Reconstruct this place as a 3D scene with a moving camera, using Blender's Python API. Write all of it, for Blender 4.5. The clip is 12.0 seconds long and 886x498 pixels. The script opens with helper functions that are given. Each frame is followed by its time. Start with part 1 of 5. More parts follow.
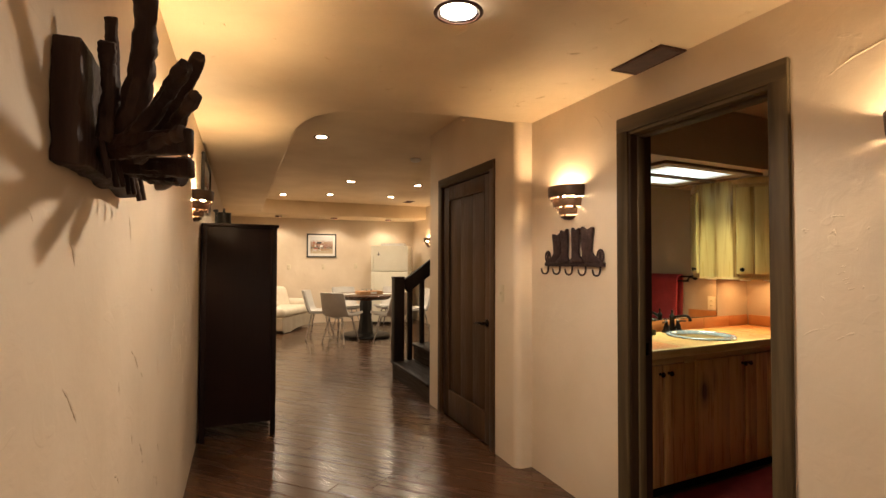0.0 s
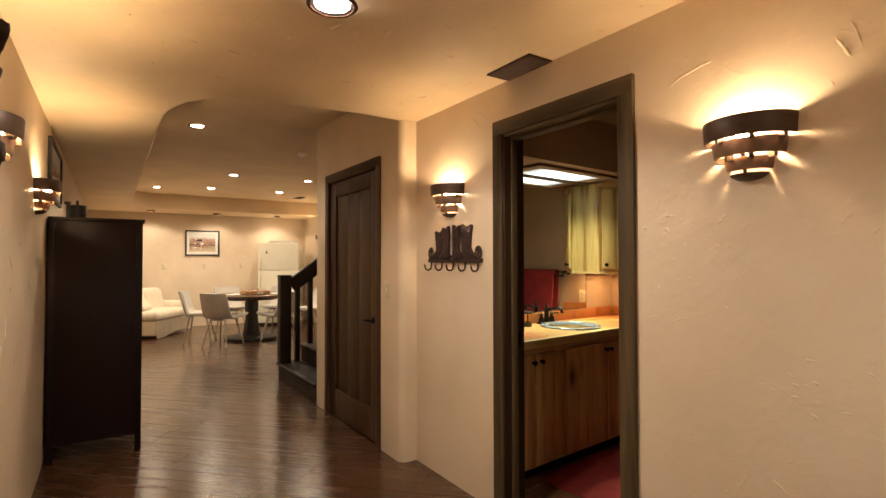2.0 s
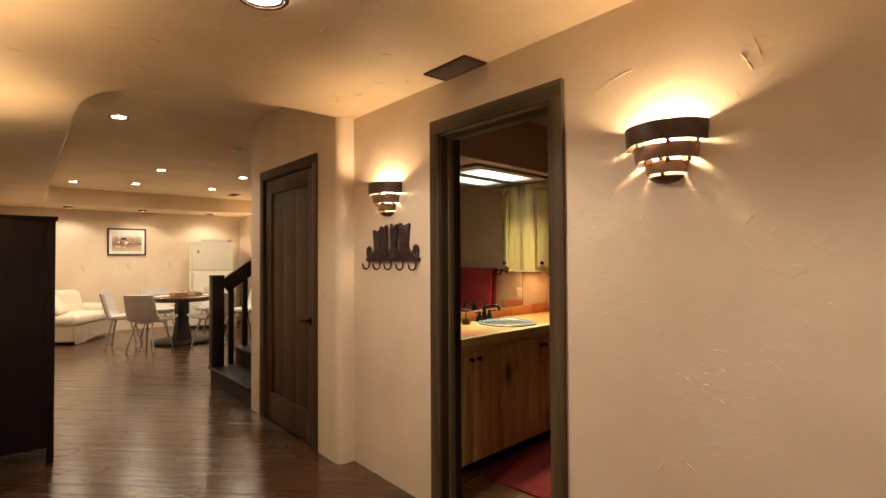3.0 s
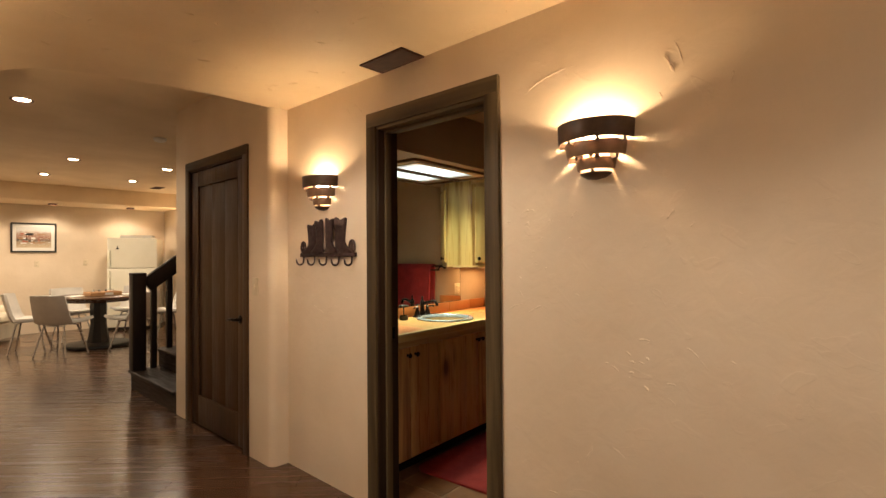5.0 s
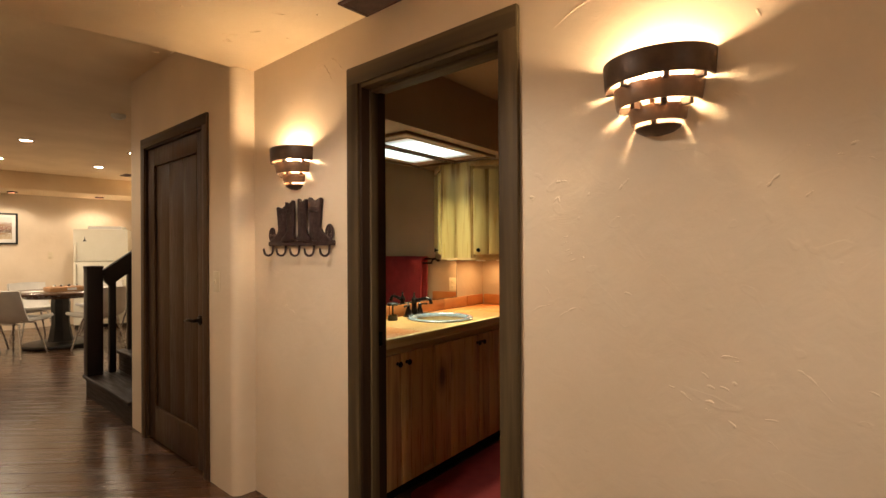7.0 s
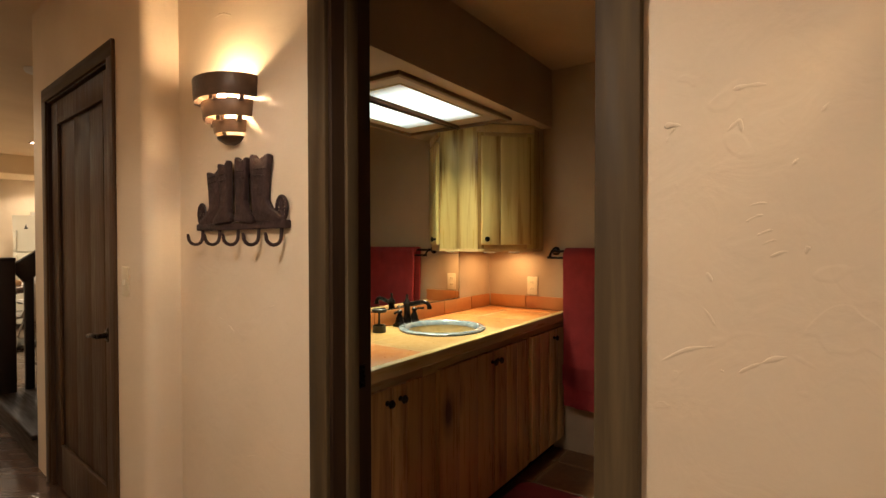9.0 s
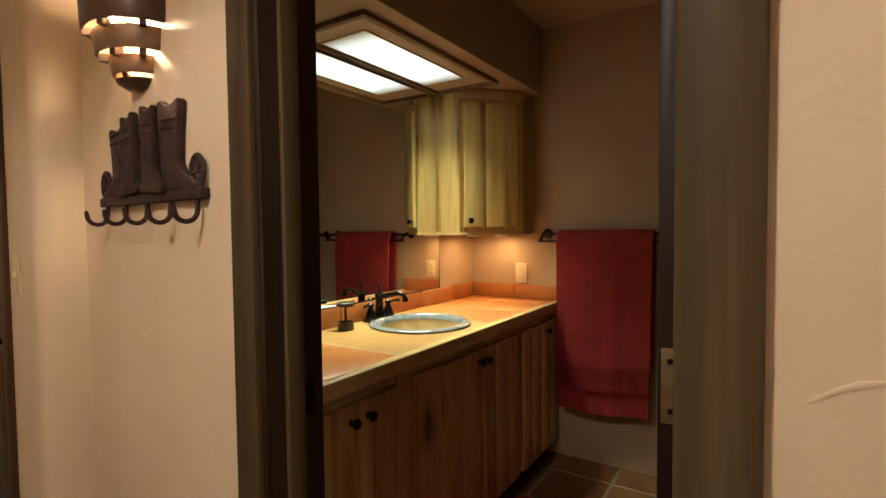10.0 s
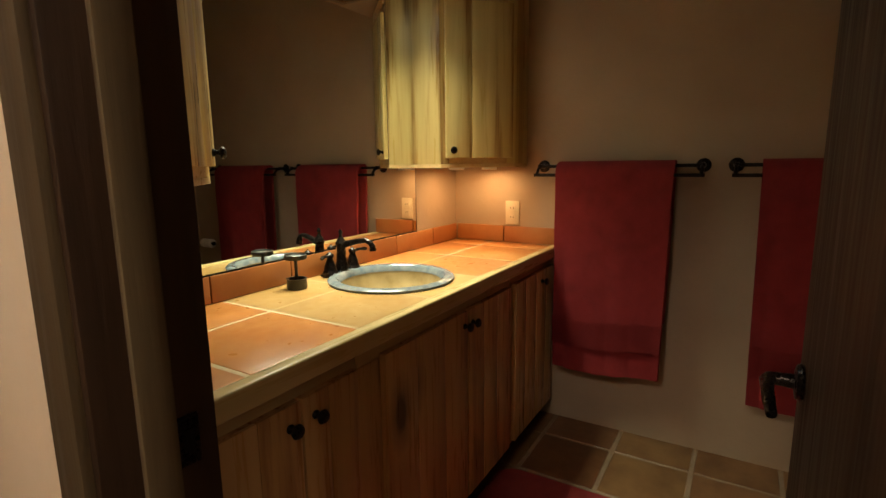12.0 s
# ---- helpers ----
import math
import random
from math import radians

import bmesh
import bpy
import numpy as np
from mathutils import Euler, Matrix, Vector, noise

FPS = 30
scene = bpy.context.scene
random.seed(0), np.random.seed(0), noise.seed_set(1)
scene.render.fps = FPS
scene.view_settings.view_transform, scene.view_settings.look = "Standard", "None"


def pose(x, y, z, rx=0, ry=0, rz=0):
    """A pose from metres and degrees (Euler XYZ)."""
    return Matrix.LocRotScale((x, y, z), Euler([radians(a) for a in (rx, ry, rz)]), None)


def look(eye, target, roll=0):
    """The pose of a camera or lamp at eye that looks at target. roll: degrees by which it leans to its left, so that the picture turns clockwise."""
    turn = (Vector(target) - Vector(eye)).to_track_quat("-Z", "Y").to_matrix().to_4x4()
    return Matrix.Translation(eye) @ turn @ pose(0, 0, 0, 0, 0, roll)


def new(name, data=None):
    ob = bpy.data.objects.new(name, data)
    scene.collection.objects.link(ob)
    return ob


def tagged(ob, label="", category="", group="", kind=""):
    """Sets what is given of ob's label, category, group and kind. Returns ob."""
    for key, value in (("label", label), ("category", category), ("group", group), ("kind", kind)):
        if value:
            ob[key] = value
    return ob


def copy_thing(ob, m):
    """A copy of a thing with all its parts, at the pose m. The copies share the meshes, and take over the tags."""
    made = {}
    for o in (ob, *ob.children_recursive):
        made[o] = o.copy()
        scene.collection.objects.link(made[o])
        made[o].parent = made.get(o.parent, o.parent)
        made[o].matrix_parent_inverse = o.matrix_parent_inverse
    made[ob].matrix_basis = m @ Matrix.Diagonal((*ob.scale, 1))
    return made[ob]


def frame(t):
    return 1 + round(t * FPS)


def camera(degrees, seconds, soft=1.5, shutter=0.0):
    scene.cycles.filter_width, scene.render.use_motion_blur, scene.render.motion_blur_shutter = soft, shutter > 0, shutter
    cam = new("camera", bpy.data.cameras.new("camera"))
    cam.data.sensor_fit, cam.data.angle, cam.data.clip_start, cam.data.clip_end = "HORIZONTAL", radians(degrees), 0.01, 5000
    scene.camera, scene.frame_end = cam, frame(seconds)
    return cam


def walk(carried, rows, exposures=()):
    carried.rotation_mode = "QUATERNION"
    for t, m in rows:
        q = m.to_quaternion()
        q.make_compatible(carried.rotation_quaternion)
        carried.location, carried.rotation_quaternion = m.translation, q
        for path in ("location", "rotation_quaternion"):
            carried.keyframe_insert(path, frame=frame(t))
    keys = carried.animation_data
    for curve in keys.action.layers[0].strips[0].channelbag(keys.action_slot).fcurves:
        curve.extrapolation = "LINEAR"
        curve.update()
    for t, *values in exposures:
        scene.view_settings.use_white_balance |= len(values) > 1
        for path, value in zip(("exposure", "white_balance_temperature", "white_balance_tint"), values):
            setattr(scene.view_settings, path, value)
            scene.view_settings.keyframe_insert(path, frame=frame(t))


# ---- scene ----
cam = camera(82.7, 12.0)
PATH = [
    (0, (0.19, -0.088, 1.359), (0.935, 1.767, 1.409), 0.2),
    (0.5, (0.2, -0.098, 1.364), (1.016, 1.728, 1.407), 0.2),
    (1, (0.212, -0.107, 1.356), (1.123, 1.673, 1.396), 0.1),
    (1.5, (0.237, -0.127, 1.36), (1.241, 1.602, 1.397), 0.0),
    (2, (0.259, -0.14, 1.35), (1.362, 1.527, 1.393), -0.1),
    (2.5, (0.265, -0.149, 1.351), (1.458, 1.455, 1.392), -0.2),
    (3, (0.281, -0.164, 1.349), (1.565, 1.369, 1.387), -0.3),
    (3.5, (0.285, -0.181, 1.337), (1.642, 1.287, 1.378), -0.3),
    (5.5, (0.322, -0.131, 1.336), (1.79, 1.228, 1.36), -0.4),
    (6, (0.382, -0.053, 1.325), (1.856, 1.298, 1.35), -0.4),
    (6.5, (0.485, 0.087, 1.326), (1.972, 1.424, 1.338), -0.5),
    (7, (0.636, 0.212, 1.309), (2.124, 1.547, 1.313), -0.3),
    (9, (1.177, 0.828, 1.295), (2.709, 2.114, 1.264), -0.1),
    (9.5, (1.317, 0.933, 1.293), (2.86, 2.204, 1.23), -0.0),
    (10, (1.46, 1.054, 1.264), (3.041, 2.276, 1.185), -0.6),
    (10.5, (1.57, 1.143, 1.274), (3.181, 2.32, 1.142), -0.8),
    (11, (1.69, 1.229, 1.26), (3.303, 2.394, 1.063), -0.9),
    (11.5, (1.775, 1.286, 1.254), (3.384, 2.44, 0.977), -0.8),
    (12, (1.812, 1.306, 1.25), (3.415, 2.454, 0.916), -0.7),
]
walk(cam, [(t, look(e, g, r)) for t, e, g, r in PATH], [(0.0, 0.02), (1.5, 0.06), (3.0, 0.06), (7.2, 0.02), (9.5, -0.16), (10.5, -0.27), (12.0, -0.26)])

# ---- light strengths and world ----
world = bpy.data.worlds.new("night")
scene.world = world
world.use_nodes = True
world.node_tree.nodes["Background"].inputs["Color"].default_value = (0.02, 0.02, 0.025, 1)
world.node_tree.nodes["Background"].inputs["Strength"].default_value = 0.1
WARM = (1.0, 0.71, 0.41)
HALOGEN = (1.0, 0.82, 0.60)
WHITER = (1.0, 0.85, 0.68)
SCONCE_POWER, WEST_POWER, CAN_POWER, DOWN_POWER, LENS_GLOW, TUBE_WATTS, PUCK_POWER = 900.0, 1500.0, 118.0, 92.0, 1.7, 13.5, 175.0
LAMP_GLOW = 120.0


# ---- mesh helpers ----
def put(bm, sub, m=None):
    """Adds one bmesh to another, moved by m."""
    if m is not None:
        bmesh.ops.transform(sub, matrix=m, verts=sub.verts)
    tmp = bpy.data.meshes.new("tmp")
    sub.to_mesh(tmp)
    sub.free()
    bm.from_mesh(tmp)
    bpy.data.meshes.remove(tmp)
    return bm


def box(bm, lo, hi, bevel=0.0, seg=2, m=None):
    s = bmesh.new()
    size = [hi[i] - lo[i] for i in range(3)]
    mid = [(hi[i] + lo[i]) / 2 for i in range(3)]
    bmesh.ops.create_cube(s, size=1, matrix=Matrix.LocRotScale(mid, None, size))
    if bevel:
        bmesh.ops.bevel(s, geom=s.edges[:], offset=min(bevel, 0.45 * min(size)), segments=seg, affect="EDGES", profile=0.5)
    return put(bm, s, m)


def boxed(lo, hi, bevel=0.0, seg=2, m=None):
    return box(bmesh.new(), lo, hi, bevel, seg, m)


def tube(bm, points, radii, seg=12, caps=True):
    """A round bar along a line of points."""
    pts = [Vector(p) for p in points]
    if not hasattr(radii, "__len__"):
        radii = [radii] * len(pts)
    rings, side = [], None
    for i, p in enumerate(pts):
        d = (pts[min(i + 1, len(pts) - 1)] - pts[max(i - 1, 0)]).normalized()
        if side is None:
            side = d.orthogonal().normalized()
        side = (side - d * side.dot(d)).normalized()
        up = d.cross(side)
        rings.append([bm.verts.new(p + (side * math.cos(a) + up * math.sin(a)) * radii[i])
                      for a in (2 * math.pi * k / seg for k in range(seg))])
    for a, b in zip(rings, rings[1:]):
        for k in range(seg):
            bm.faces.new((a[k], a[(k + 1) % seg], b[(k + 1) % seg], b[k]))
    if caps:
        bm.faces.new(rings[0][::-1])
        bm.faces.new(rings[-1])
    return bm


def lathe(bm, profile, seg=32, m=None, squash=1.0):
    """Turns (radius, height) pairs about z."""
    s = bmesh.new()
    rings = [[s.verts.new((r * math.cos(2 * math.pi * k / seg), squash * r * math.sin(2 * math.pi * k / seg), z)) for k in range(seg)]
             if r > 1e-6 else [s.verts.new((0, 0, z))] for r, z in profile]
    for a, b in zip(rings, rings[1:]):
        for k in range(seg):
            n = (k + 1) % seg
            if len(a) == 1 and len(b) == 1:
                continue
            if len(a) == 1:
                s.faces.new((a[0], b[n], b[k]))
            elif len(b) == 1:
                s.faces.new((a[k], a[n], b[0]))
            else:
                s.faces.new((a[k], a[n], b[n], b[k]))
    bmesh.ops.recalc_face_normals(s, faces=s.faces)
    return put(bm, s, m)


def slab(bm, outline, z0, z1, bevel=0.0, m=None):
    """A flat outline (x, y) made solid between two heights."""
    s = bmesh.new()
    low = [s.verts.new((x, y, z0)) for x, y in outline]
    f = s.faces.new(low)
    top = bmesh.ops.extrude_face_region(s, geom=[f])
    bmesh.ops.translate(s, verts=[v for v in top["geom"] if isinstance(v, bmesh.types.BMVert)], vec=(0, 0, z1 - z0))
    bmesh.ops.recalc_face_normals(s, faces=s.faces)
    if bevel:
        bmesh.ops.bevel(s, geom=[e for e in s.edges if e.is_manifold and e.calc_face_angle(0) > 0.5], offset=bevel, segments=2, affect="EDGES", profile=0.5)
    return put(bm, s, m)


def mesh(name, bm, material, smooth=35):
    me = bpy.data.meshes.new(name)
    bm.to_mesh(me)
    bm.free()
    me.materials.append(material)
    if smooth:
        me.shade_smooth()
        me.set_sharp_from_angle(angle=radians(smooth))
    return me


def part(name, bm, material, parent, label="", smooth=35):
    """One mesh under a thing or under a part."""
    ob = new(name, mesh(name, bm, material, smooth))
    ob.parent = parent
    return tagged(ob, label)


def thing(name, m, label, category, group=""):
    ob = new(name)
    ob.empty_display_size = 0.1
    ob.matrix_basis = m
    return tagged(ob, label, category, group)


def single(name, bm, material, label, category, m=None, group="", smooth=35):
    ob = new(name, mesh(name, bm, material, smooth))
    if m is not None:
        ob.matrix_basis = m
    return tagged(ob, label, category, group)


def setting(name, bm, material, label, smooth=35, category="structure"):
    return tagged(new(name, mesh(name, bm, material, smooth)), label, category, "", "structure")


# ---- materials ----
def nodes_of(name):
    m = bpy.data.materials.new(name)
    m.use_nodes = True
    return m, m.node_tree.nodes, m.node_tree.links, m.node_tree.nodes["Principled BSDF"]


def coords(n, l, scale=(1, 1, 1), vary=0.0):
    tc, mp = n.new("ShaderNodeTexCoord"), n.new("ShaderNodeMapping")
    mp.inputs["Scale"].default_value = scale
    l.new(tc.outputs["Object"], mp.inputs["Vector"])
    if vary:
        info, mul = n.new("ShaderNodeObjectInfo"), n.new("ShaderNodeVectorMath")
        mul.operation = "MULTIPLY"
        mul.inputs[1].default_value = (vary, vary * 1.7, vary * 2.3)
        l.new(info.outputs["Random"], mul.inputs[0])
        l.new(mul.outputs[0], mp.inputs["Location"])
    return mp.outputs["Vector"]


def noise_tex(n, l, vec, scale, detail=4, rough=0.55, distort=0.0):
    t = n.new("ShaderNodeTexNoise")
    t.inputs["Scale"].default_value, t.inputs["Detail"].default_value = scale, detail
    t.inputs["Roughness"].default_value, t.inputs["Distortion"].default_value = rough, distort
    l.new(vec, t.inputs["Vector"])
    return t.outputs["Fac"]


def ramp(n, l, fac, stops):
    r = n.new("ShaderNodeValToRGB")
    while len(r.color_ramp.elements) < len(stops):
        r.color_ramp.elements.new(0.5)
    for e, (p, c) in zip(r.color_ramp.elements, stops):
        e.position, e.color = p, (*c, 1)
    l.new(fac, r.inputs["Fac"])
    return r.outputs["Color"]


def grey(v):
    return (v, v, v)


def math_node(n, l, op, a, b):
    k = n.new("ShaderNodeMath")
    k.operation = op
    for i, x in enumerate((a, b)):
        if hasattr(x, "links"):
            l.new(x, k.inputs[i])
        else:
            k.inputs[i].default_value = x
    return k.outputs[0]


def mix(n, l, fac, a, b, mode="MIX"):
    k = n.new("ShaderNodeMix")
    k.data_type, k.blend_type = "RGBA", mode
    for s, x in ((k.inputs[0], fac), (k.inputs[6], a), (k.inputs[7], b)):
        if hasattr(x, "links"):
            l.new(x, s)
        elif isinstance(x, tuple):
            s.default_value = (*x, 1)
        else:
            s.default_value = x
    return k.outputs[2]


def bump(n, l, b, height, strength, distance=0.01, normal=None):
    k = n.new("ShaderNodeBump")
    k.inputs["Strength"].default_value, k.inputs["Distance"].default_value = strength, distance
    l.new(height, k.inputs["Height"])
    if normal is not None:
        l.new(normal, k.inputs["Normal"])
    if b is not None:
        l.new(k.outputs[0], b.inputs["Normal"])
    return k.outputs[0]


def plain(name, c1, c2, rough=0.5, scale=8.0, metal=0.0, relief=0.15, fine=60.0, distance=0.003, vary=0.0, spread=0.12, spec=0.5, each=0.0):
    """Two tones in soft patches, fine grain in the relief, uneven gloss."""
    m, n, l, b = nodes_of(name)
    v = coords(n, l, vary=vary)
    big, small = noise_tex(n, l, v, scale, 5), noise_tex(n, l, v, fine, 3)
    colour = ramp(n, l, big, [(0.3, c1), (0.7, c2)])
    if each:
        tone = ramp(n, l, n.new("ShaderNodeObjectInfo").outputs["Random"], [(0.0, (1 - each, 1 - 1.3 * each, 1 - 1.5 * each)), (0.5, (1, 1, 1)), (1.0, (1.0, 1 + 0.5 * each, 1 + 0.2 * each))])
        colour = mix(n, l, 1.0, colour, tone, "MULTIPLY")
    l.new(colour, b.inputs["Base Color"])
    b.inputs["Specular IOR Level"].default_value = spec
    b.inputs["Metallic"].default_value = metal
    l.new(ramp(n, l, small, [(0.3, grey(max(rough - spread, 0.02))), (0.7, grey(min(rough + spread, 1)))]), b.inputs["Roughness"])
    bump(n, l, b, small, relief, distance)
    return m


def plaster(name, c1, c2):
    """Hand-trowelled plaster: broad swells, knife edges here and there, fine sand."""
    m, n, l, b = nodes_of(name)
    v = coords(n, l)
    broad = noise_tex(n, l, v, 2.2, 4, 0.5)
    fine = noise_tex(n, l, v, 90, 3, 0.6)
    lumps = noise_tex(n, l, v, 11, 4, 0.55, 0.8)
    strokes = noise_tex(n, l, coords(n, l, (1.0, 1.0, 1.6)), 3.1, 2, 0.4, 2.2)
    edge = ramp(n, l, strokes, [(0.0, grey(0)), (0.665, grey(0)), (0.685, grey(1)), (0.80, grey(0.0))])
    strokes2 = noise_tex(n, l, coords(n, l, (1.3, 0.8, 1.0)), 6.3, 2, 0.4, 1.6)
    edge2 = ramp(n, l, strokes2, [(0.0, grey(0)), (0.70, grey(0)), (0.715, grey(1)), (0.82, grey(0.0))])
    pale = ramp(n, l, broad, [(0.3, c1), (0.7, c2)])
    l.new(mix(n, l, math_node(n, l, "MULTIPLY", fine, 0.12), pale, tuple(x * 0.7 for x in c1)), b.inputs["Base Color"])
    b.inputs["Roughness"].default_value = 0.62
    b.inputs["Specular IOR Level"].default_value = 0.35
    a = bump(n, l, None, broad, 0.35, 0.03)
    a = bump(n, l, None, lumps, 0.30, 0.008, a)
    a = bump(n, l, None, edge, 0.13, 0.004, a)
    a = bump(n, l, None, edge2, 0.13, 0.003, a)
    bump(n, l, b, fine, 0.08, 0.0015, a)
    return m


def wood(name, stops, axis="z", grain=26.0, streak=5.0, rough=0.45, vary=9.0, relief=0.2, spread=0.15, coat=0.0, spec=0.5, knots=None):
    """Grain drawn out along one axis, broad heartwood streaks, uneven gloss."""
    m, n, l, b = nodes_of(name)
    k = {"x": (0.05, 1, 1), "y": (1, 0.05, 1), "z": (1, 1, 0.05)}[axis]
    v = coords(n, l, k, vary)
    wide = noise_tex(n, l, v, streak, 3, 0.5, 0.6)
    thin = noise_tex(n, l, v, grain * 4, 5, 0.6, 0.3)
    both = math_node(n, l, "ADD", math_node(n, l, "MULTIPLY", wide, 0.78), math_node(n, l, "MULTIPLY", thin, 0.22))
    colour = ramp(n, l, both, stops)
    if knots:
        cell = n.new("ShaderNodeTexVoronoi")
        cell.inputs["Scale"].default_value = 3.6
        l.new(coords(n, l, (1, 1, 0.45), vary), cell.inputs["Vector"])
        ring = math_node(n, l, "ADD", cell.outputs["Distance"], math_node(n, l, "MULTIPLY", thin, 0.05))
        colour = mix(n, l, ramp(n, l, ring, [(0.11, grey(0.9)), (0.15, grey(0.4)), (0.24, grey(0))]), colour, knots)
    l.new(colour, b.inputs["Base Color"])
    l.new(ramp(n, l, thin, [(0.3, grey(max(rough - spread, 0.03))), (0.7, grey(min(rough + spread, 1)))]), b.inputs["Roughness"])
    b.inputs["Specular IOR Level"].default_value = spec
    b.inputs["Coat Weight"].default_value = coat
    b.inputs["Coat Roughness"].default_value = 0.2
    bump(n, l, b, thin, relief, 0.002)
    return m


def glow(name, colour, strength):
    m, n, l, b = nodes_of(name)
    b.inputs["Base Color"].default_value = (0.9, 0.9, 0.9, 1)
    b.inputs["Emission Color"].default_value = (*colour, 1)
    b.inputs["Emission Strength"].default_value = strength
    return m


def tube_glow(name, colour, strength):
    """A prismatic lens lit by a tube behind it: brightest along its middle, fading at the ends."""
    m, n, l, b = nodes_of(name)
    tc, sep = n.new("ShaderNodeTexCoord"), n.new("ShaderNodeSeparateXYZ")
    l.new(tc.outputs["Generated"], sep.inputs[0])
    along = ramp(n, l, sep.outputs["X"], [(0.0, grey(0.05)), (0.20, grey(1)), (0.80, grey(1)), (1.0, grey(0.02))])
    b.inputs["Base Color"].default_value = (0.85, 0.88, 0.85, 1)
    b.inputs["Roughness"].default_value = 0.35
    b.inputs["Emission Color"].default_value = (*colour, 1)
    l.new(math_node(n, l, "MULTIPLY", along, strength), b.inputs["Emission Strength"])
    wave = n.new("ShaderNodeTexWave")
    wave.inputs["Scale"].default_value = 60
    l.new(tc.outputs["Object"], wave.inputs["Vector"])
    bump(n, l, b, wave.outputs["Fac"], 0.4, 0.004)
    return m


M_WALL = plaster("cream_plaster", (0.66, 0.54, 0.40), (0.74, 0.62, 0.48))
# bathroom plaster: tan, darkened further so the weakly lit upper walls stay dim
M_BATHWALL = plaster("dimmed_tan_plaster", (0.38, 0.275, 0.18), (0.45, 0.335, 0.225))
# ceiling plaster: its amber tint and extra brightness hold the sconces' glow
M_CEIL = plaster("ceiling_plaster", (0.71, 0.545, 0.345), (0.80, 0.635, 0.425))
M_TRIM = wood("weathered_trim", [(0.3, (0.028, 0.017, 0.009)), (0.48, (0.075, 0.051, 0.027)), (0.68, (0.18, 0.135, 0.072))], "z", 12, 9, 0.62, spec=0.16, relief=0.5)
M_TRIM_Y = wood("weathered_trim_across", [(0.3, (0.028, 0.017, 0.009)), (0.48, (0.075, 0.051, 0.027)), (0.68, (0.18, 0.135, 0.072))], "y", 12, 9, 0.62, spec=0.16, relief=0.5)
M_DOOR = wood("dark_knotty_door", [(0.3, (0.034, 0.017, 0.008)), (0.5, (0.066, 0.034, 0.016)), (0.7, (0.105, 0.057, 0.027))], "z", 24, 7, 0.5, spec=0.25)
M_PANEL = wood("dark_door_panel", [(0.2, (0.058, 0.030, 0.014)), (0.8, (0.078, 0.041, 0.019))], "z", 24, 7, 0.5, 1.0, 0.1, spec=0.25)
M_LEAF = wood("dark_door_leaf", [(0.3, (0.012, 0.006, 0.004)), (0.5, (0.026, 0.014, 0.008)), (0.7, (0.055, 0.030, 0.015))], "z", 16, 8, 0.5, spec=0.2, relief=0.4)
M_DARK = wood("espresso_wood", [(0.2, (0.007, 0.0026, 0.0022)), (0.8, (0.0125, 0.0045, 0.0038))], "z", 20, 3, 0.5, 9.0, 0.05, spec=0.2)
M_STAIR = wood("dark_stair_wood", [(0.3, (0.011, 0.006, 0.004)), (0.7, (0.03, 0.018, 0.012))], "y", 20, 5, 0.55, spec=0.2)
M_POST = wood("dark_post_wood", [(0.3, (0.008, 0.0045, 0.003)), (0.7, (0.02, 0.011, 0.008))], "z", 20, 5, 0.45, spec=0.25)
M_FLOOR = wood("hand_scraped_plank", [(0.28, (0.038, 0.016, 0.008)), (0.5, (0.078, 0.036, 0.018)), (0.72, (0.125, 0.062, 0.032))], "x", 7, 3.0, 0.25, 13.0, 0.10, 0.07, coat=0.3)
M_HICK = wood("hickory", [(0.30, (0.13, 0.06, 0.02)), (0.39, (0.33, 0.20, 0.06)), (0.47, (0.51, 0.38, 0.14)), (0.7, (0.64, 0.51, 0.21))], "z", 18, 13.0, 0.36, 11.0, 0.12)
# counter edge and lens lip: wood lightened as if the fluorescent panel lit it
M_EDGE = wood("panel_lit_edge", [(0.3, (0.50, 0.36, 0.15)), (0.7, (0.70, 0.56, 0.27))], "x", 22, 6, 0.34, 11.0, 0.1)
# vanity hickory: reddened and raised in tone in place of warm hall light
M_VAN = wood("hall_lit_hickory", [(0.27, (0.13, 0.05, 0.018)), (0.37, (0.33, 0.16, 0.058)), (0.46, (0.53, 0.31, 0.12)), (0.7, (0.64, 0.41, 0.175))], "z", 18, 9.0, 0.34, 11.0, 0.12, knots=(0.06, 0.022, 0.009))
M_HICK_U = wood("hickory_edge", [(0.3, (0.36, 0.22, 0.085)), (0.5, (0.52, 0.36, 0.16)), (0.7, (0.62, 0.46, 0.22))], "x", 22, 6, 0.36, 11.0, 0.15)
M_LIGHTFRAME = wood("brown_frame", [(0.3, (0.10, 0.05, 0.02)), (0.7, (0.22, 0.12, 0.05))], "x", 22, 6, 0.4, 5.0, 0.1)
M_LOG = wood("driftwood", [(0.3, (0.011, 0.006, 0.005)), (0.5, (0.034, 0.018, 0.014)), (0.74, (0.10, 0.062, 0.048))], "z", 20, 12, 0.65, 5.0, 0.8, spec=0.25)
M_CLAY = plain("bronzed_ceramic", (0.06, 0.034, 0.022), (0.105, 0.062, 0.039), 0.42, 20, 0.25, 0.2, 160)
# lower tiers: lighter ceramic stands in for light spilling from the slits above
M_CLAY_LIT = plain("slit_lit_ceramic", (0.17, 0.10, 0.06), (0.27, 0.165, 0.10), 0.40, 20, 0.15, 0.2, 160)
M_IRON = plain("dark_cast_iron", (0.024, 0.012, 0.012), (0.055, 0.030, 0.028), 0.65, 30, 0.1, 0.6, 110, spec=0.3)
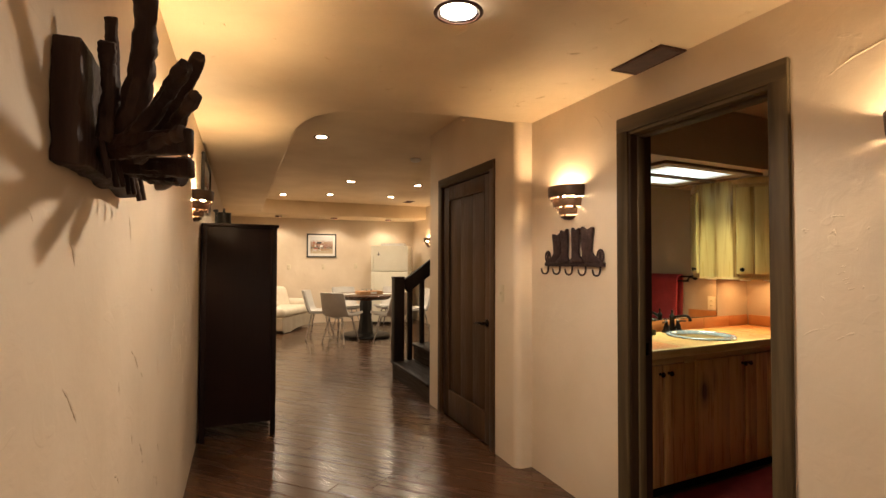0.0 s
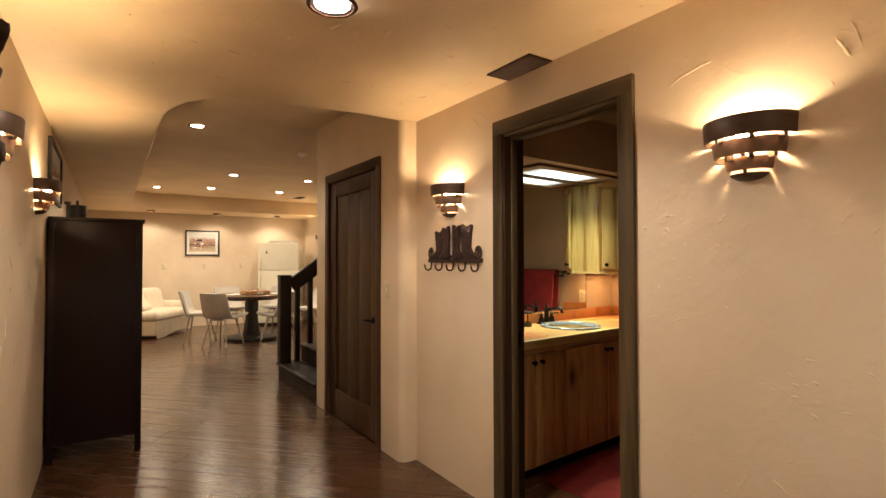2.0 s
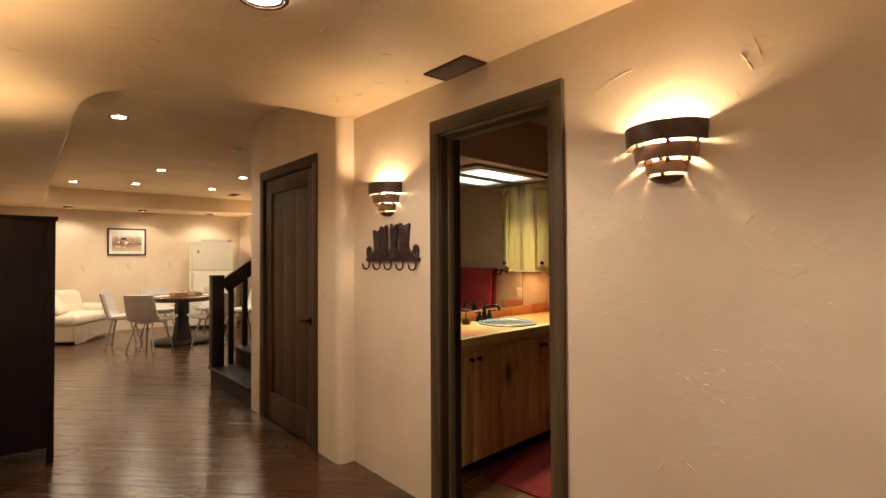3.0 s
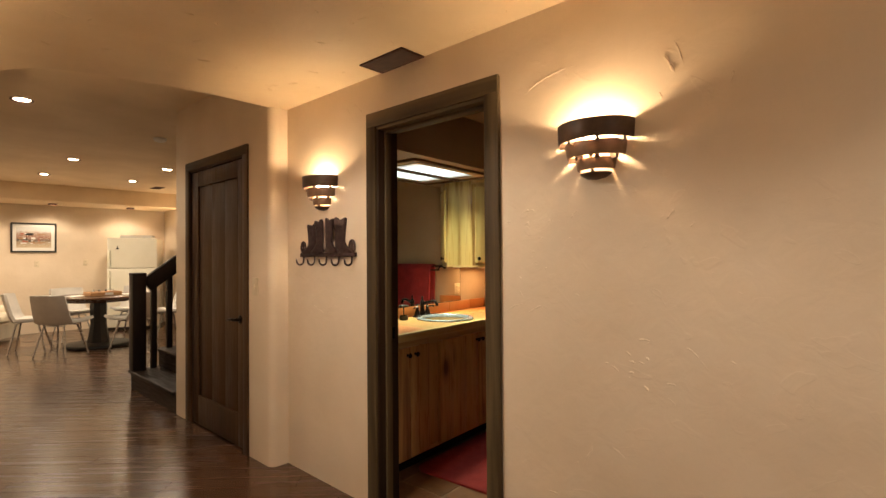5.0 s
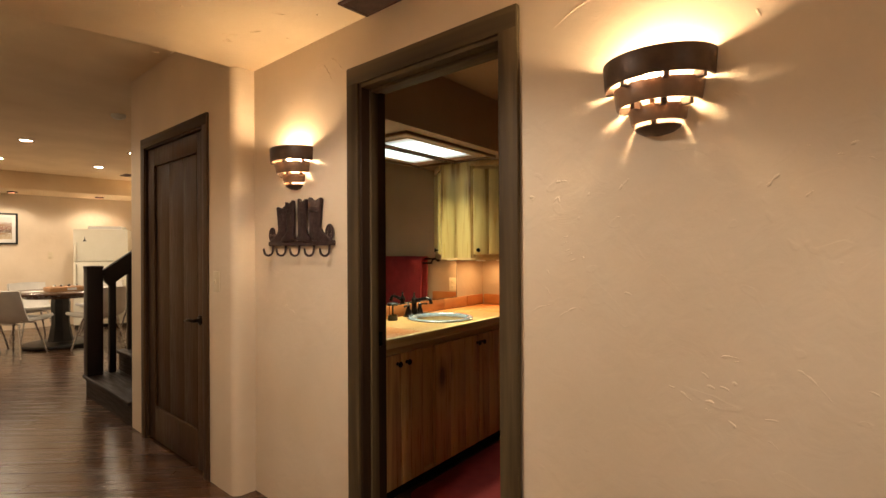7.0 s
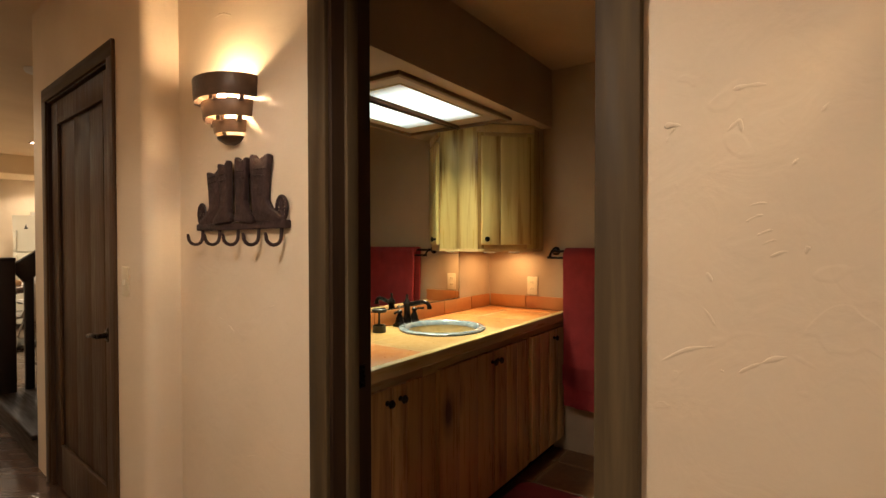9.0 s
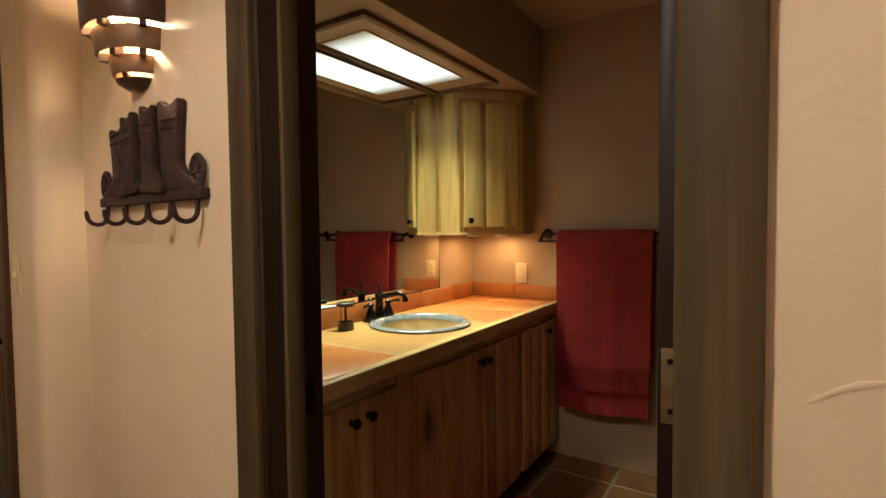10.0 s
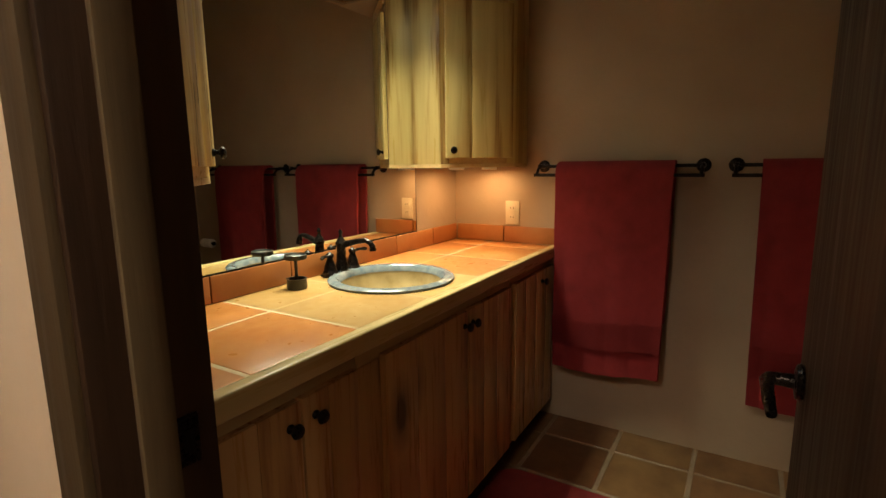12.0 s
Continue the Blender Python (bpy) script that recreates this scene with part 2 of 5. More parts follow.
M_BRONZE = plain("oiled_bronze", (0.012, 0.010, 0.010), (0.03, 0.022, 0.018), 0.28, 40, 0.8, 0.06, 200)
M_BRASS = plain("dull_brass", (0.12, 0.082, 0.036), (0.18, 0.128, 0.060), 0.5, 40, 0.3, 0.1, 200)
M_CHROME = plain("brushed_steel", (0.55, 0.55, 0.55), (0.65, 0.64, 0.62), 0.25, 30, 1.0, 0.05, 300)
M_TOWEL = plain("red_terry", (0.22, 0.012, 0.014), (0.30, 0.02, 0.021), 0.95, 12, 0, 1.0, 420, 0.004)
M_TOWEL_BAND = plain("red_flat_weave", (0.25, 0.016, 0.018), (0.31, 0.024, 0.025), 0.8, 12, 0, 0.5, 300, 0.002)
M_RUG = plain("red_bath_rug", (0.26, 0.02, 0.02), (0.36, 0.035, 0.03), 0.97, 14, 0, 1.0, 260, 0.012)
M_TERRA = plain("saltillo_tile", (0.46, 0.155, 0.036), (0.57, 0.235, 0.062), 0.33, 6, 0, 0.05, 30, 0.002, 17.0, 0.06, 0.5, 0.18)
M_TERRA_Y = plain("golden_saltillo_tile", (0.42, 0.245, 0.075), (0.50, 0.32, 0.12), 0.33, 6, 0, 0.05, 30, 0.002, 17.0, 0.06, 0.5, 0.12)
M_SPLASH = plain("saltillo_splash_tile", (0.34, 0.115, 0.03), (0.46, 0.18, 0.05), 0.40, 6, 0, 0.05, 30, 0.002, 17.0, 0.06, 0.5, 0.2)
M_TERRA_F = plain("saltillo_floor_tile", (0.13, 0.056, 0.023), (0.225, 0.11, 0.047), 0.36, 7, 0, 0.10, 40, 0.002, 17.0, 0.08, 0.5, 0.25)
M_GROUT = plain("sand_grout", (0.55, 0.42, 0.25), (0.64, 0.50, 0.31), 0.85, 12, 0, 0.3, 200)
M_GROUT_F = plain("floor_grout", (0.22, 0.15, 0.09), (0.30, 0.21, 0.13), 0.85, 12, 0, 0.3, 200)
M_RIM = plain("blue_grey_glaze", (0.09, 0.13, 0.16), (0.24, 0.25, 0.24), 0.15, 34, 0, 0.04, 120)
M_BOWL = plain("tan_glaze", (0.27, 0.19, 0.08), (0.42, 0.31, 0.15), 0.15, 14, 0, 0.04, 120)
M_PLATE = plain("ivory_plastic", (0.62, 0.52, 0.36), (0.66, 0.56, 0.40), 0.4, 10, 0, 0.03, 200)
M_SOFA = plain("cream_slipcover", (0.66, 0.58, 0.45), (0.74, 0.66, 0.53), 0.9, 7, 0, 0.5, 160, 0.004)
M_CHAIR = plain("white_leatherette", (0.52, 0.49, 0.45), (0.59, 0.56, 0.51), 0.45, 9, 0, 0.15, 130)
M_FRIDGE = plain("almond_enamel", (0.72, 0.68, 0.55), (0.76, 0.72, 0.60), 0.3, 6, 0, 0.12, 260, 0.001)
M_TABLE = wood("walnut_top", [(0.3, (0.035, 0.015, 0.009)), (0.7, (0.085, 0.04, 0.022))], "x", 20, 5, 0.22)
M_BLACK = plain("black_paint", (0.012, 0.011, 0.010), (0.02, 0.018, 0.017), 0.4, 14, 0, 0.05, 160)
M_MAT = plain("off_white_card", (0.72, 0.70, 0.65), (0.78, 0.76, 0.71), 0.9, 6, 0, 0.05, 300)
M_WHITE = plain("white_plastic", (0.75, 0.74, 0.70), (0.80, 0.79, 0.75), 0.45, 6, 0, 0.03, 300)
M_GRILLE = plain("bronze_grille", (0.045, 0.018, 0.011), (0.075, 0.032, 0.019), 0.6, 20, 0.0, 0.1, 160, spec=0.1)
M_VOID = plain("dark_duct", (0.008, 0.006, 0.006), (0.014, 0.011, 0.010), 0.9, 20, spec=0.05)
M_REDWASH = plain("red_wash", (0.34, 0.09, 0.06), (0.45, 0.16, 0.10), 0.8, 30)
M_SEPIA = plain("sepia_paint", (0.30, 0.16, 0.08), (0.45, 0.28, 0.16), 0.8, 30)
M_MINT = plain("tan_card", (0.40, 0.21, 0.09), (0.50, 0.28, 0.13), 0.8, 30)
M_MIRROR, _n, _l, _b = nodes_of("silvered_glass")
_b.inputs["Base Color"].default_value, _b.inputs["Metallic"].default_value, _b.inputs["Roughness"].default_value = (0.86, 0.88, 0.86, 1), 1.0, 0.015
M_BULB = glow("sconce_bulb", WARM, SCONCE_POWER)
M_BULB_WEST = glow("stronger_sconce_bulb", WARM, WEST_POWER)
M_CAN = glow("halogen_lamp", HALOGEN, LAMP_GLOW)
M_DOWN = glow("near_halogen_lamp", (1.0, 0.90, 0.78), LAMP_GLOW)
M_PUCK = glow("puck_lamp", (1.0, 0.60, 0.26), PUCK_POWER)
M_TUBE = tube_glow("fluorescent_lens", (0.84, 1.0, 0.98), LENS_GLOW)

# ---- the plan, in metres ----
XL, XR, XC = -0.10, 2.00, 1.88            # hall walls, closet wall face
YB, YF = -1.70, 11.30                     # behind the walker, far wall
ZC, ZT = 2.294, 2.575                      # low and tray ceilings
D0, D1, DH = 1.172, 1.908, 2.02           # bathroom doorway
BATH = Matrix.Translation((4.005, 2.79, 0)) @ Matrix.Rotation(radians(4.7), 4, "Z")  # its far back corner


def bath(u, v, z=0, rz=0):
    return BATH @ pose(u, v, z, 0, 0, rz)


# ---- walls ----
bm = bmesh.new()
box(bm, (XL - 0.12, YB - 0.1, 0), (XL, YF + 0.12, 2.75))
wall_west = setting("wall_west", bm, M_WALL, "cream hand-trowelled plaster wall along the hall")

bm = bmesh.new()
box(bm, (XR, YB, 0), (XR + 0.12, D0, 2.75))
box(bm, (XR, D1, 0), (XR + 0.12, 2.86, 2.75))
box(bm, (XR, D0, DH), (XR + 0.12, D1, 2.75))
wall_east = setting("wall_east", bm, M_WALL, "cream trowelled plaster wall around the bathroom doorway")

bm = bmesh.new()
K0, K1, KH = 3.18, 4.145, 2.035           # closet doorway
slab(bm, [(XC + 0.05 - 0.05 * math.cos(radians(15 * k)), 2.87 - 0.05 * math.sin(radians(15 * k))) for k in range(7)] + [(XR + 0.05, 2.82), (XR + 0.05, K0), (XC, K0)], 0.0, 2.75)
box(bm, (XC, K1, 0), (XR + 0.02, 4.45, 2.75))
box(bm, (XC, K0, KH), (XR + 0.02, K1, 2.75))
box(bm, (XR, 4.33, 0), (4.12, 4.45, 2.75))
wall_closet = setting("wall_closet", bm, M_WALL, "cream plaster wall holding the closet door")

bm = boxed((4.0, 4.45, 0), (4.12, YF + 0.12, 2.75))
wall_stair = setting("wall_stair", bm, M_WALL, "cream plaster wall beside the stairs and refrigerator")
bm = boxed((XL, YF, 0), (4.0, YF + 0.12, 2.75))
wall_north = setting("wall_north", bm, M_WALL, "cream plaster far wall of the family room")
bm = boxed((XL, YB - 0.1, 0), (XR + 0.12, YB, 2.75))
wall_south = setting("wall_south", bm, M_WALL, "cream plaster wall closing the hall")

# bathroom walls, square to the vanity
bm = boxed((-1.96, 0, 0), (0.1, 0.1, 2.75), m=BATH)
wall_bath_back = setting("wall_bath_back", bm, M_BATHWALL, "darkened tan plaster wall behind the vanity mirror")
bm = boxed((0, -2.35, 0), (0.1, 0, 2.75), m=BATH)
wall_bath_side = setting("wall_bath_side", bm, M_BATHWALL, "darkened tan plaster wall with the towel bars")
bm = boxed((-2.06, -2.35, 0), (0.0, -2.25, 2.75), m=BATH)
wall_bath_front = setting("wall_bath_front", bm, M_BATHWALL, "darkened tan plaster wall opposite the mirror")

# ---- ceilings ----
edge = [(XC + 0.06, 2.86), (1.60, 2.865), (1.28, 2.89), (1.02, 2.94), (0.84, 3.01), (0.72, 3.10), (0.64, 3.22), (0.585, 3.38), (0.553, 3.58),
        (0.545, 3.9), (0.545, 5.0), (0.545, 9.7)]
for k in range(1, 7):
    a = math.pi - math.pi / 2 * k / 6
    edge.append((0.895 + 0.35 * math.cos(a), 9.98 + 0.40 * math.sin(a)))
edge += [(2.4, 10.40), (4.02, 10.42)]
outline = [(XL - 0.02, YB - 0.02), (XR + 0.02, YB - 0.02), (XR + 0.02, 2.855)] + edge + [(4.02, YF + 0.02), (XL - 0.02, YF + 0.02)]
bm = slab(bmesh.new(), outline, ZC, ZT + 0.02)
rim = [e for e in bm.edges if all(abs(v.co.z - ZC) < 1e-4 for v in e.verts) and all(
    min((v.co.xy - Vector(p)).length for p in edge) < 1e-4 for v in e.verts)]
bmesh.ops.bevel(bm, geom=rim, offset=0.022, segments=4, affect="EDGES", profile=0.5)
ceiling_low = setting("ceiling", bm, M_CEIL, "trowelled plaster soffit with a rounded edge, tinted for sconce light", 40)
bm = boxed((XL - 0.1, YB - 0.1, ZT), (4.12, YF + 0.12, ZT + 0.1))
ceiling_tray = setting("ceiling_tray", bm, M_CEIL, "raised plaster tray ceiling over the family room")
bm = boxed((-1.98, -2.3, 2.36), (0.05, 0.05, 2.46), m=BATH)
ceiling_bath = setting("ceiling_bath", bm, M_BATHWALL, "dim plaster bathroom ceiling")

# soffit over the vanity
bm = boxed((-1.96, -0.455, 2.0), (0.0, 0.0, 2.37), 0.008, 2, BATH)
soffit = setting("bath_soffit", bm, M_BATHWALL, "darkened tan plaster soffit over the vanity")

# ---- ground slabs under the loose floors ----
bm = boxed((XL - 0.1, YB - 0.1, -0.12), (4.12, YF + 0.1, -0.014))
floor = setting("floor", bm, M_VOID, "dark brown hand-scraped wooden plank floor")
bm = bmesh.new()
slab(bm, [(XR + 0.045, 0.3), (4.4, 0.3), (4.2, 3.0), (XR + 0.045, 2.81)], -0.013, -0.002)
floor_bath = setting("floor_bath", bm, M_GROUT_F, "terracotta tile bathroom floor with sandy grout")

# ---- bathroom door frame ----
frame_1 = tagged(new("door_frame"), "weathered dark brown wooden casing of the bathroom doorway", "door frame", "", "structure")
T = 0.072
for y0, y1 in ((D0 - T, D0 + 0.004), (D1 - 0.004, D1 + T)):
    part("casing", boxed((XR - 0.018, y0, 0), (XR + 0.001, y1, DH + T), 0.005, 2), M_TRIM, frame_1)
part("casing", boxed((XR - 0.0185, D0 - T + 0.002, DH - 0.004), (XR + 0.001, D1 + T - 0.002, DH + T + 0.002), 0.005, 2), M_TRIM_Y, frame_1)
for y0, y1 in ((D0 - 0.02, D0 + 0.002), (D1 - 0.018, D1 + 0.012)):
    part("jamb", boxed((XR - 0.006, y0, 0), (XR + 0.128, y1, DH), 0.003), M_LEAF, frame_1)
part("jamb", boxed((XR - 0.006, D0 - 0.01, DH - 0.02), (XR + 0.128, D1 + 0.01, DH + 0.01), 0.003), M_TRIM_Y, frame_1)
part("door_stop", boxed((XR + 0.035, D1 - 0.030, 0), (XR + 0.075, D1 - 0.017, DH - 0.02), 0.003), M_TRIM, frame_1)
part("door_stop", boxed((XR + 0.035, D0 + 0.001, 0), (XR + 0.075, D0 + 0.012, DH - 0.02), 0.003), M_TRIM, frame_1)
part("door_stop", boxed((XR + 0.035, D0 + 0.012, DH - 0.033), (XR + 0.075, D1 - 0.03, DH - 0.019), 0.003), M_TRIM_Y, frame_1)
sp = part("strike_plate", boxed((XR + 0.074, D1 - 0.021, 0.89), (XR + 0.104, D1 - 0.0165, 0.955), 0.002), M_BRONZE, frame_1, "dark bronze strike plate")
part("latch_hole", boxed((XR + 0.083, D1 - 0.0225, 0.908), (XR + 0.097, D1 - 0.0205, 0.937), 0.001), M_VOID, sp)
for y0, y1 in ((D0 - T, D0), (D1, D1 + T)):
    part("inner_casing", boxed((XR + 0.121, y0, 0), (XR + 0.138, y1, DH + T), 0.004), M_TRIM, frame_1)


def lever(parent, m, turn=1):
    """A lever set on a rose; it stands out along -y of m and points along x."""
    h = new("door_handle")
    h.parent = parent
    h.matrix_basis = m
    r = bmesh.new()
    lathe(r, [(0.0, 0.0), (0.028, 0.0), (0.031, 0.004), (0.027, 0.010), (0.012, 0.013), (0.010, 0.045), (0.0, 0.046)], 24, pose(0, 0, 0, 90, 0, 0), 1.0)
    tube(r, [(0, -0.045, 0), (turn * 0.02, -0.05, 0.002), (turn * 0.06, -0.05, 0.0), (turn * 0.10, -0.048, -0.006), (turn * 0.118, -0.046, -0.012)],
         [0.010, 0.011, 0.009, 0.0085, 0.0075], 12)
    me = mesh("door_handle", r, M_BRONZE)
    bpy.data.objects.remove(h)
    h = new("door_handle", me)
    h.parent, h.matrix_basis = parent, m
    return tagged(h, "dark bronze lever handle")


# open bathroom door, swung into the room
bath_door = thing("door", pose(XR + 0.128, D0 + 0.008, 0.012, 0, 0, 4.8), "open dark weathered wooden door with bronze lever", "door")
part("leaf", boxed((0, 0.0, 0), (0.70, 0.047, 1.98), 0.004), M_LEAF, bath_door)
for z in (0.22, 1.005, 1.78):
    hg = part("hinge", boxed((-0.003, 0.010, z), (0.004, 0.042, z + 0.095), 0.001), M_BRASS, bath_door, "dull brass butt hinge leaf")
    pin = bmesh.new()
    tube(pin, [(-0.002, -0.004, z), (-0.002, -0.004, z + 0.095)], 0.005, 10)
    part("pin", pin, M_BRASS, hg)
    for dz in (0.016, 0.048, 0.079):
        screw = bmesh.new()
        lathe(screw, [(0.0, 0.0015), (0.0035, 0.001), (0.004, 0.0)], 10, pose(-0.003, 0.019 if dz == 0.048 else 0.031, z + dz, 0, -90, 0))
        part("screw", screw, M_BRONZE, hg)
lever(bath_door, pose(0.64, 0.047, 0.885, 0, 0, 180), 1)
lever(bath_door, pose(0.64, 0.0, 0.885, 0, 0, 0), -1)

# closed closet door
frame_2 = tagged(new("closet_door_frame"), "dark brown wooden casing of the closet doorway", "door frame", "", "structure")
for y0, y1 in ((K0 - 0.065, K0 + 0.004), (K1 - 0.004, K1 + 0.065)):
    part("casing", boxed((XC - 0.014, y0, 0), (XC + 0.001, y1, KH + 0.065), 0.004), M_DOOR, frame_2)
part("casing", boxed((XC - 0.0145, K0 - 0.063, KH - 0.004), (XC + 0.001, K1 + 0.063, KH + 0.066), 0.004), M_TRIM_Y, frame_2)
for y0, y1 in ((K0 - 0.01, K0 + 0.012), (K1 - 0.012, K1 + 0.01)):
    part("jamb", boxed((XC - 0.004, y0, 0), (XC + 0.135, y1, KH)), M_DOOR, frame_2)
part("jamb", boxed((XC - 0.004, K0, KH - 0.012), (XC + 0.135, K1, KH + 0.01)), M_DOOR, frame_2)
closet_door = thing("door", pose(XC + 0.012, K0 + 0.014, 0.012, 0, 0, 90), "closed dark brown wooden door with one recessed panel", "door")
W, H = K1 - K0 - 0.028, KH - 0.028
for x0, x1, z0, z1 in ((0, 0.115, 0, H), (W - 0.115, W, 0, H), (0.115, W - 0.115, 0, 0.225), (0.115, W - 0.115, H - 0.115, H)):
    part("stile" if z1 - z0 > 1 else "rail", boxed((x0, -0.035, z0), (x1, 0.0, z1), 0.003), M_DOOR, closet_door)
n = 3
for k in range(n):
    w = (W - 0.23) / n
    part("board", boxed((0.115 + k * w, -0.028, 0.225), (0.115 + (k + 1) * w, -0.013, H - 0.115), 0.0005), M_PANEL, closet_door)
for x0, x1, z0, z1 in ((0.113, 0.123, 0.223, H - 0.113), (W - 0.123, W - 0.113, 0.223, H - 0.113), (0.117, W - 0.117, 0.221, 0.232), (0.117, W - 0.117, H - 0.122, H - 0.111)):
    part("bead", boxed((x0, -0.013, z0), (x1, 0.003, z1), 0.004), M_DOOR, closet_door)
lever(closet_door, pose(0.07, 0.0, 0.89, 0, 0, 180), -1)
for z in (0.2, 1.75):
    kn = bmesh.new()
    tube(kn, [(W + 0.008, 0.006, z), (W + 0.008, 0.006, z + 0.09)], 0.006, 10)
    part("hinge", kn, M_BRASS, closet_door, "dull brass hinge knuckle")

# ---- wall sconces ----
def half_shell(r, depth, z0, z1, t=0.009, seg=28):
    """A half-round band open at top and bottom, its back against the wall (y = 0)."""
    s = bmesh.new()
    loops = []
    for rr, dd, z in ((r, depth, z0), (r, depth, z1), (r - t, depth - t, z1), (r - t, depth - t, z0)):
        loops.append([s.verts.new((rr * math.cos(a), min(-dd * math.sin(a), -0.0005), z)) for a in (math.pi * k / seg for k in range(seg + 1))])
    for a, b in zip(loops, loops[1:] + loops[:1]):
        for k in range(seg):
            s.faces.new((a[k], a[k + 1], b[k + 1], b[k]))
    s.faces.new([q[0] for q in loops])
    s.faces.new([q[-1] for q in loops])
    bmesh.ops.recalc_face_normals(s, faces=s.faces)
    return s


def tier_shell(r0, r1, d, z0, z1):
    """A half-round band that narrows downwards, with softened rims."""
    sh = half_shell(r1, d, z0, z1, 0.009, 32)
    for v in sh.verts:
        q = max(0.0, (z1 - v.co.z) / (z1 - z0))
        k = 1 + (r0 / r1 - 1) * q ** 1.6
        v.co.x *= k
        v.co.y *= k
    rims = [e for e in sh.edges if abs(e.verts[0].co.z - e.verts[1].co.z) < 1e-6 and e.calc_face_angle(0) > 0.6 and (e.verts[0].co.xy - e.verts[1].co.xy).length > 0.0005]
    bmesh.ops.bevel(sh, geom=rims, offset=0.0025, segments=2, affect="EDGES", profile=0.5)
    return sh


def sconce(m, bulb):
    t = thing("wall_sconce", m, "lit bronzed ceramic wall sconce in three stepped tiers", "wall lamp", "hall sconces")
    tiers = ((0.138, 0.142, 0.122, -0.066, 0.0), (0.107, 0.115, 0.099, -0.121, -0.070), (0.069, 0.076, 0.067, -0.166, -0.1255))
    for r0, r1, d, z0, z1 in tiers:
        part("tier", tier_shell(r0, r1, d, z0, z1), M_CLAY if z1 == 0.0 else M_CLAY_LIT, t)
    for angles, r0, r1, d0, d1, z0, z1 in (((22, 66, 114, 158), 0.106, 0.134, 0.091, 0.115, -0.078, -0.060),
                                           ((22, 66, 114, 158), 0.070, 0.098, 0.060, 0.084, -0.134, -0.116)):
        for a in angles:
            c, s = math.cos(radians(a)), math.sin(radians(a))
            strut = bmesh.new()
            p0, p1 = Vector((r0 * c, -d0 * s, 0)), Vector((r1 * c, -d1 * s, 0))
            side = Vector((-(p1 - p0).y, (p1 - p0).x, 0)).normalized() * 0.007
            for z in (z0, z1):
                for p in (p0 - side, p0 + side, p1 + side, p1 - side):
                    strut.verts.new((p.x, p.y, z))
            strut.verts.ensure_lookup_table()
            v = strut.verts
            for f in ((3, 2, 1, 0), (4, 5, 6, 7), (0, 1, 5, 4), (1, 2, 6, 5), (2, 3, 7, 6), (3, 0, 4, 7)):
                strut.faces.new([v[q] for q in f])
            part("strut", strut, M_CLAY, t, smooth=0)
    dish = bmesh.new()
    lathe(dish, [(0.0, -0.199), (0.036, -0.194), (0.057, -0.182), (0.061, -0.176), (0.036, -0.187), (0.0, -0.191)], 28, None, 0.88)
    bmesh.ops.bisect_plane(dish, geom=dish.verts[:] + dish.edges[:] + dish.faces[:], plane_co=(0, -0.001, 0), plane_no=(0, 1, 0), clear_outer=True)
    part("base_dish", dish, M_CLAY, t)
    part("holder", tube(bmesh.new(), [(0, -0.03, -0.189), (0, -0.045, -0.12), (0, -0.05, -0.076)], [0.006, 0.007, 0.012], 12), M_CLAY, t)
    b = lathe(bmesh.new(), [(0.0, -0.078), (0.012, -0.075), (0.018, -0.056), (0.016, -0.038), (0.007, -0.026), (0.0, -0.024)], 16, Matrix.Translation((0, -0.05, 0)))
    part("bulb", b, bulb, t, "glowing warm bulb")
    return t


first = sconce(pose(XR, 0.672, 1.803, 0, 0, -90), M_BULB)
copy_thing(first, pose(XR, 2.40, 1.805, 0, 0, -90))
copy_thing(first, pose(4.0, 10.2, 1.87, 0, 0, -90))
second = sconce(pose(XL, 1.99, 1.812, 0, 0, 90), M_BULB_WEST)
copy_thing(second, pose(XL, 3.56, 1.812, 0, 0, 90))


# ---- boot hook rack ----
rack = thing("hook_rack", pose(XR, 2.36, 1.345, 0, 0, -90) @ Matrix.Diagonal((0.94, 1, 1, 1)), "dark cast iron hook rack with four cowboy boots", "coat rack")
part("bar", boxed((-0.295, -0.022, -0.012), (0.295, 0.0, 0.012), 0.004), M_IRON, rack)
BOOT = [(-0.062, 0.0), (0.045, 0.0), (0.050, 0.012), (0.034, 0.028), (0.036, 0.06), (0.046, 0.12), (0.050, 0.185), (0.040, 0.192), (0.022, 0.180), (0.006, 0.176), (-0.012, 0.182),
        (-0.030, 0.190), (-0.038, 0.184), (-0.030, 0.12), (-0.028, 0.062), (-0.046, 0.040), (-0.078, 0.026), (-0.096, 0.016), (-0.098, 0.004), (-0.085, 0.0)]
for x, flip, lean, size, slim in ((-0.158, 1, 3, 0.94, 1.22), (-0.062, 1, 4, 1.04, 0.82), (0.042, -1, 4, 1.06, 0.82), (0.146, -1, 3, 1.06, 1.22)):
    b = slab(bmesh.new(), [(px * flip * size * slim, pz * size) for px, pz in BOOT], -0.010, 0.010, 0.005)
    m = pose(x, -0.013 if abs(x) > 0.1 else -0.022, 0.011, 90, 0, 0) @ pose(0, 0, 0, 0, 0, lean * flip)
    bmesh.ops.transform(b, matrix=m, verts=b.verts)
    boot = part("boot", b, M_IRON, rack)
    for h in (0.135, 0.155):
        s = boxed((-0.028 * size * slim, -0.013, h), (0.028 * size * slim, -0.009, h + 0.004), 0.001, 1, pose(0, 0, 0, 0, 0, 0))
        bmesh.ops.transform(s, matrix=pose(x, -0.013 if abs(x) > 0.1 else -0.022, 0.011, 0, -lean * flip, 0), verts=s.verts)
        part("stitching", s, M_IRON, boot)
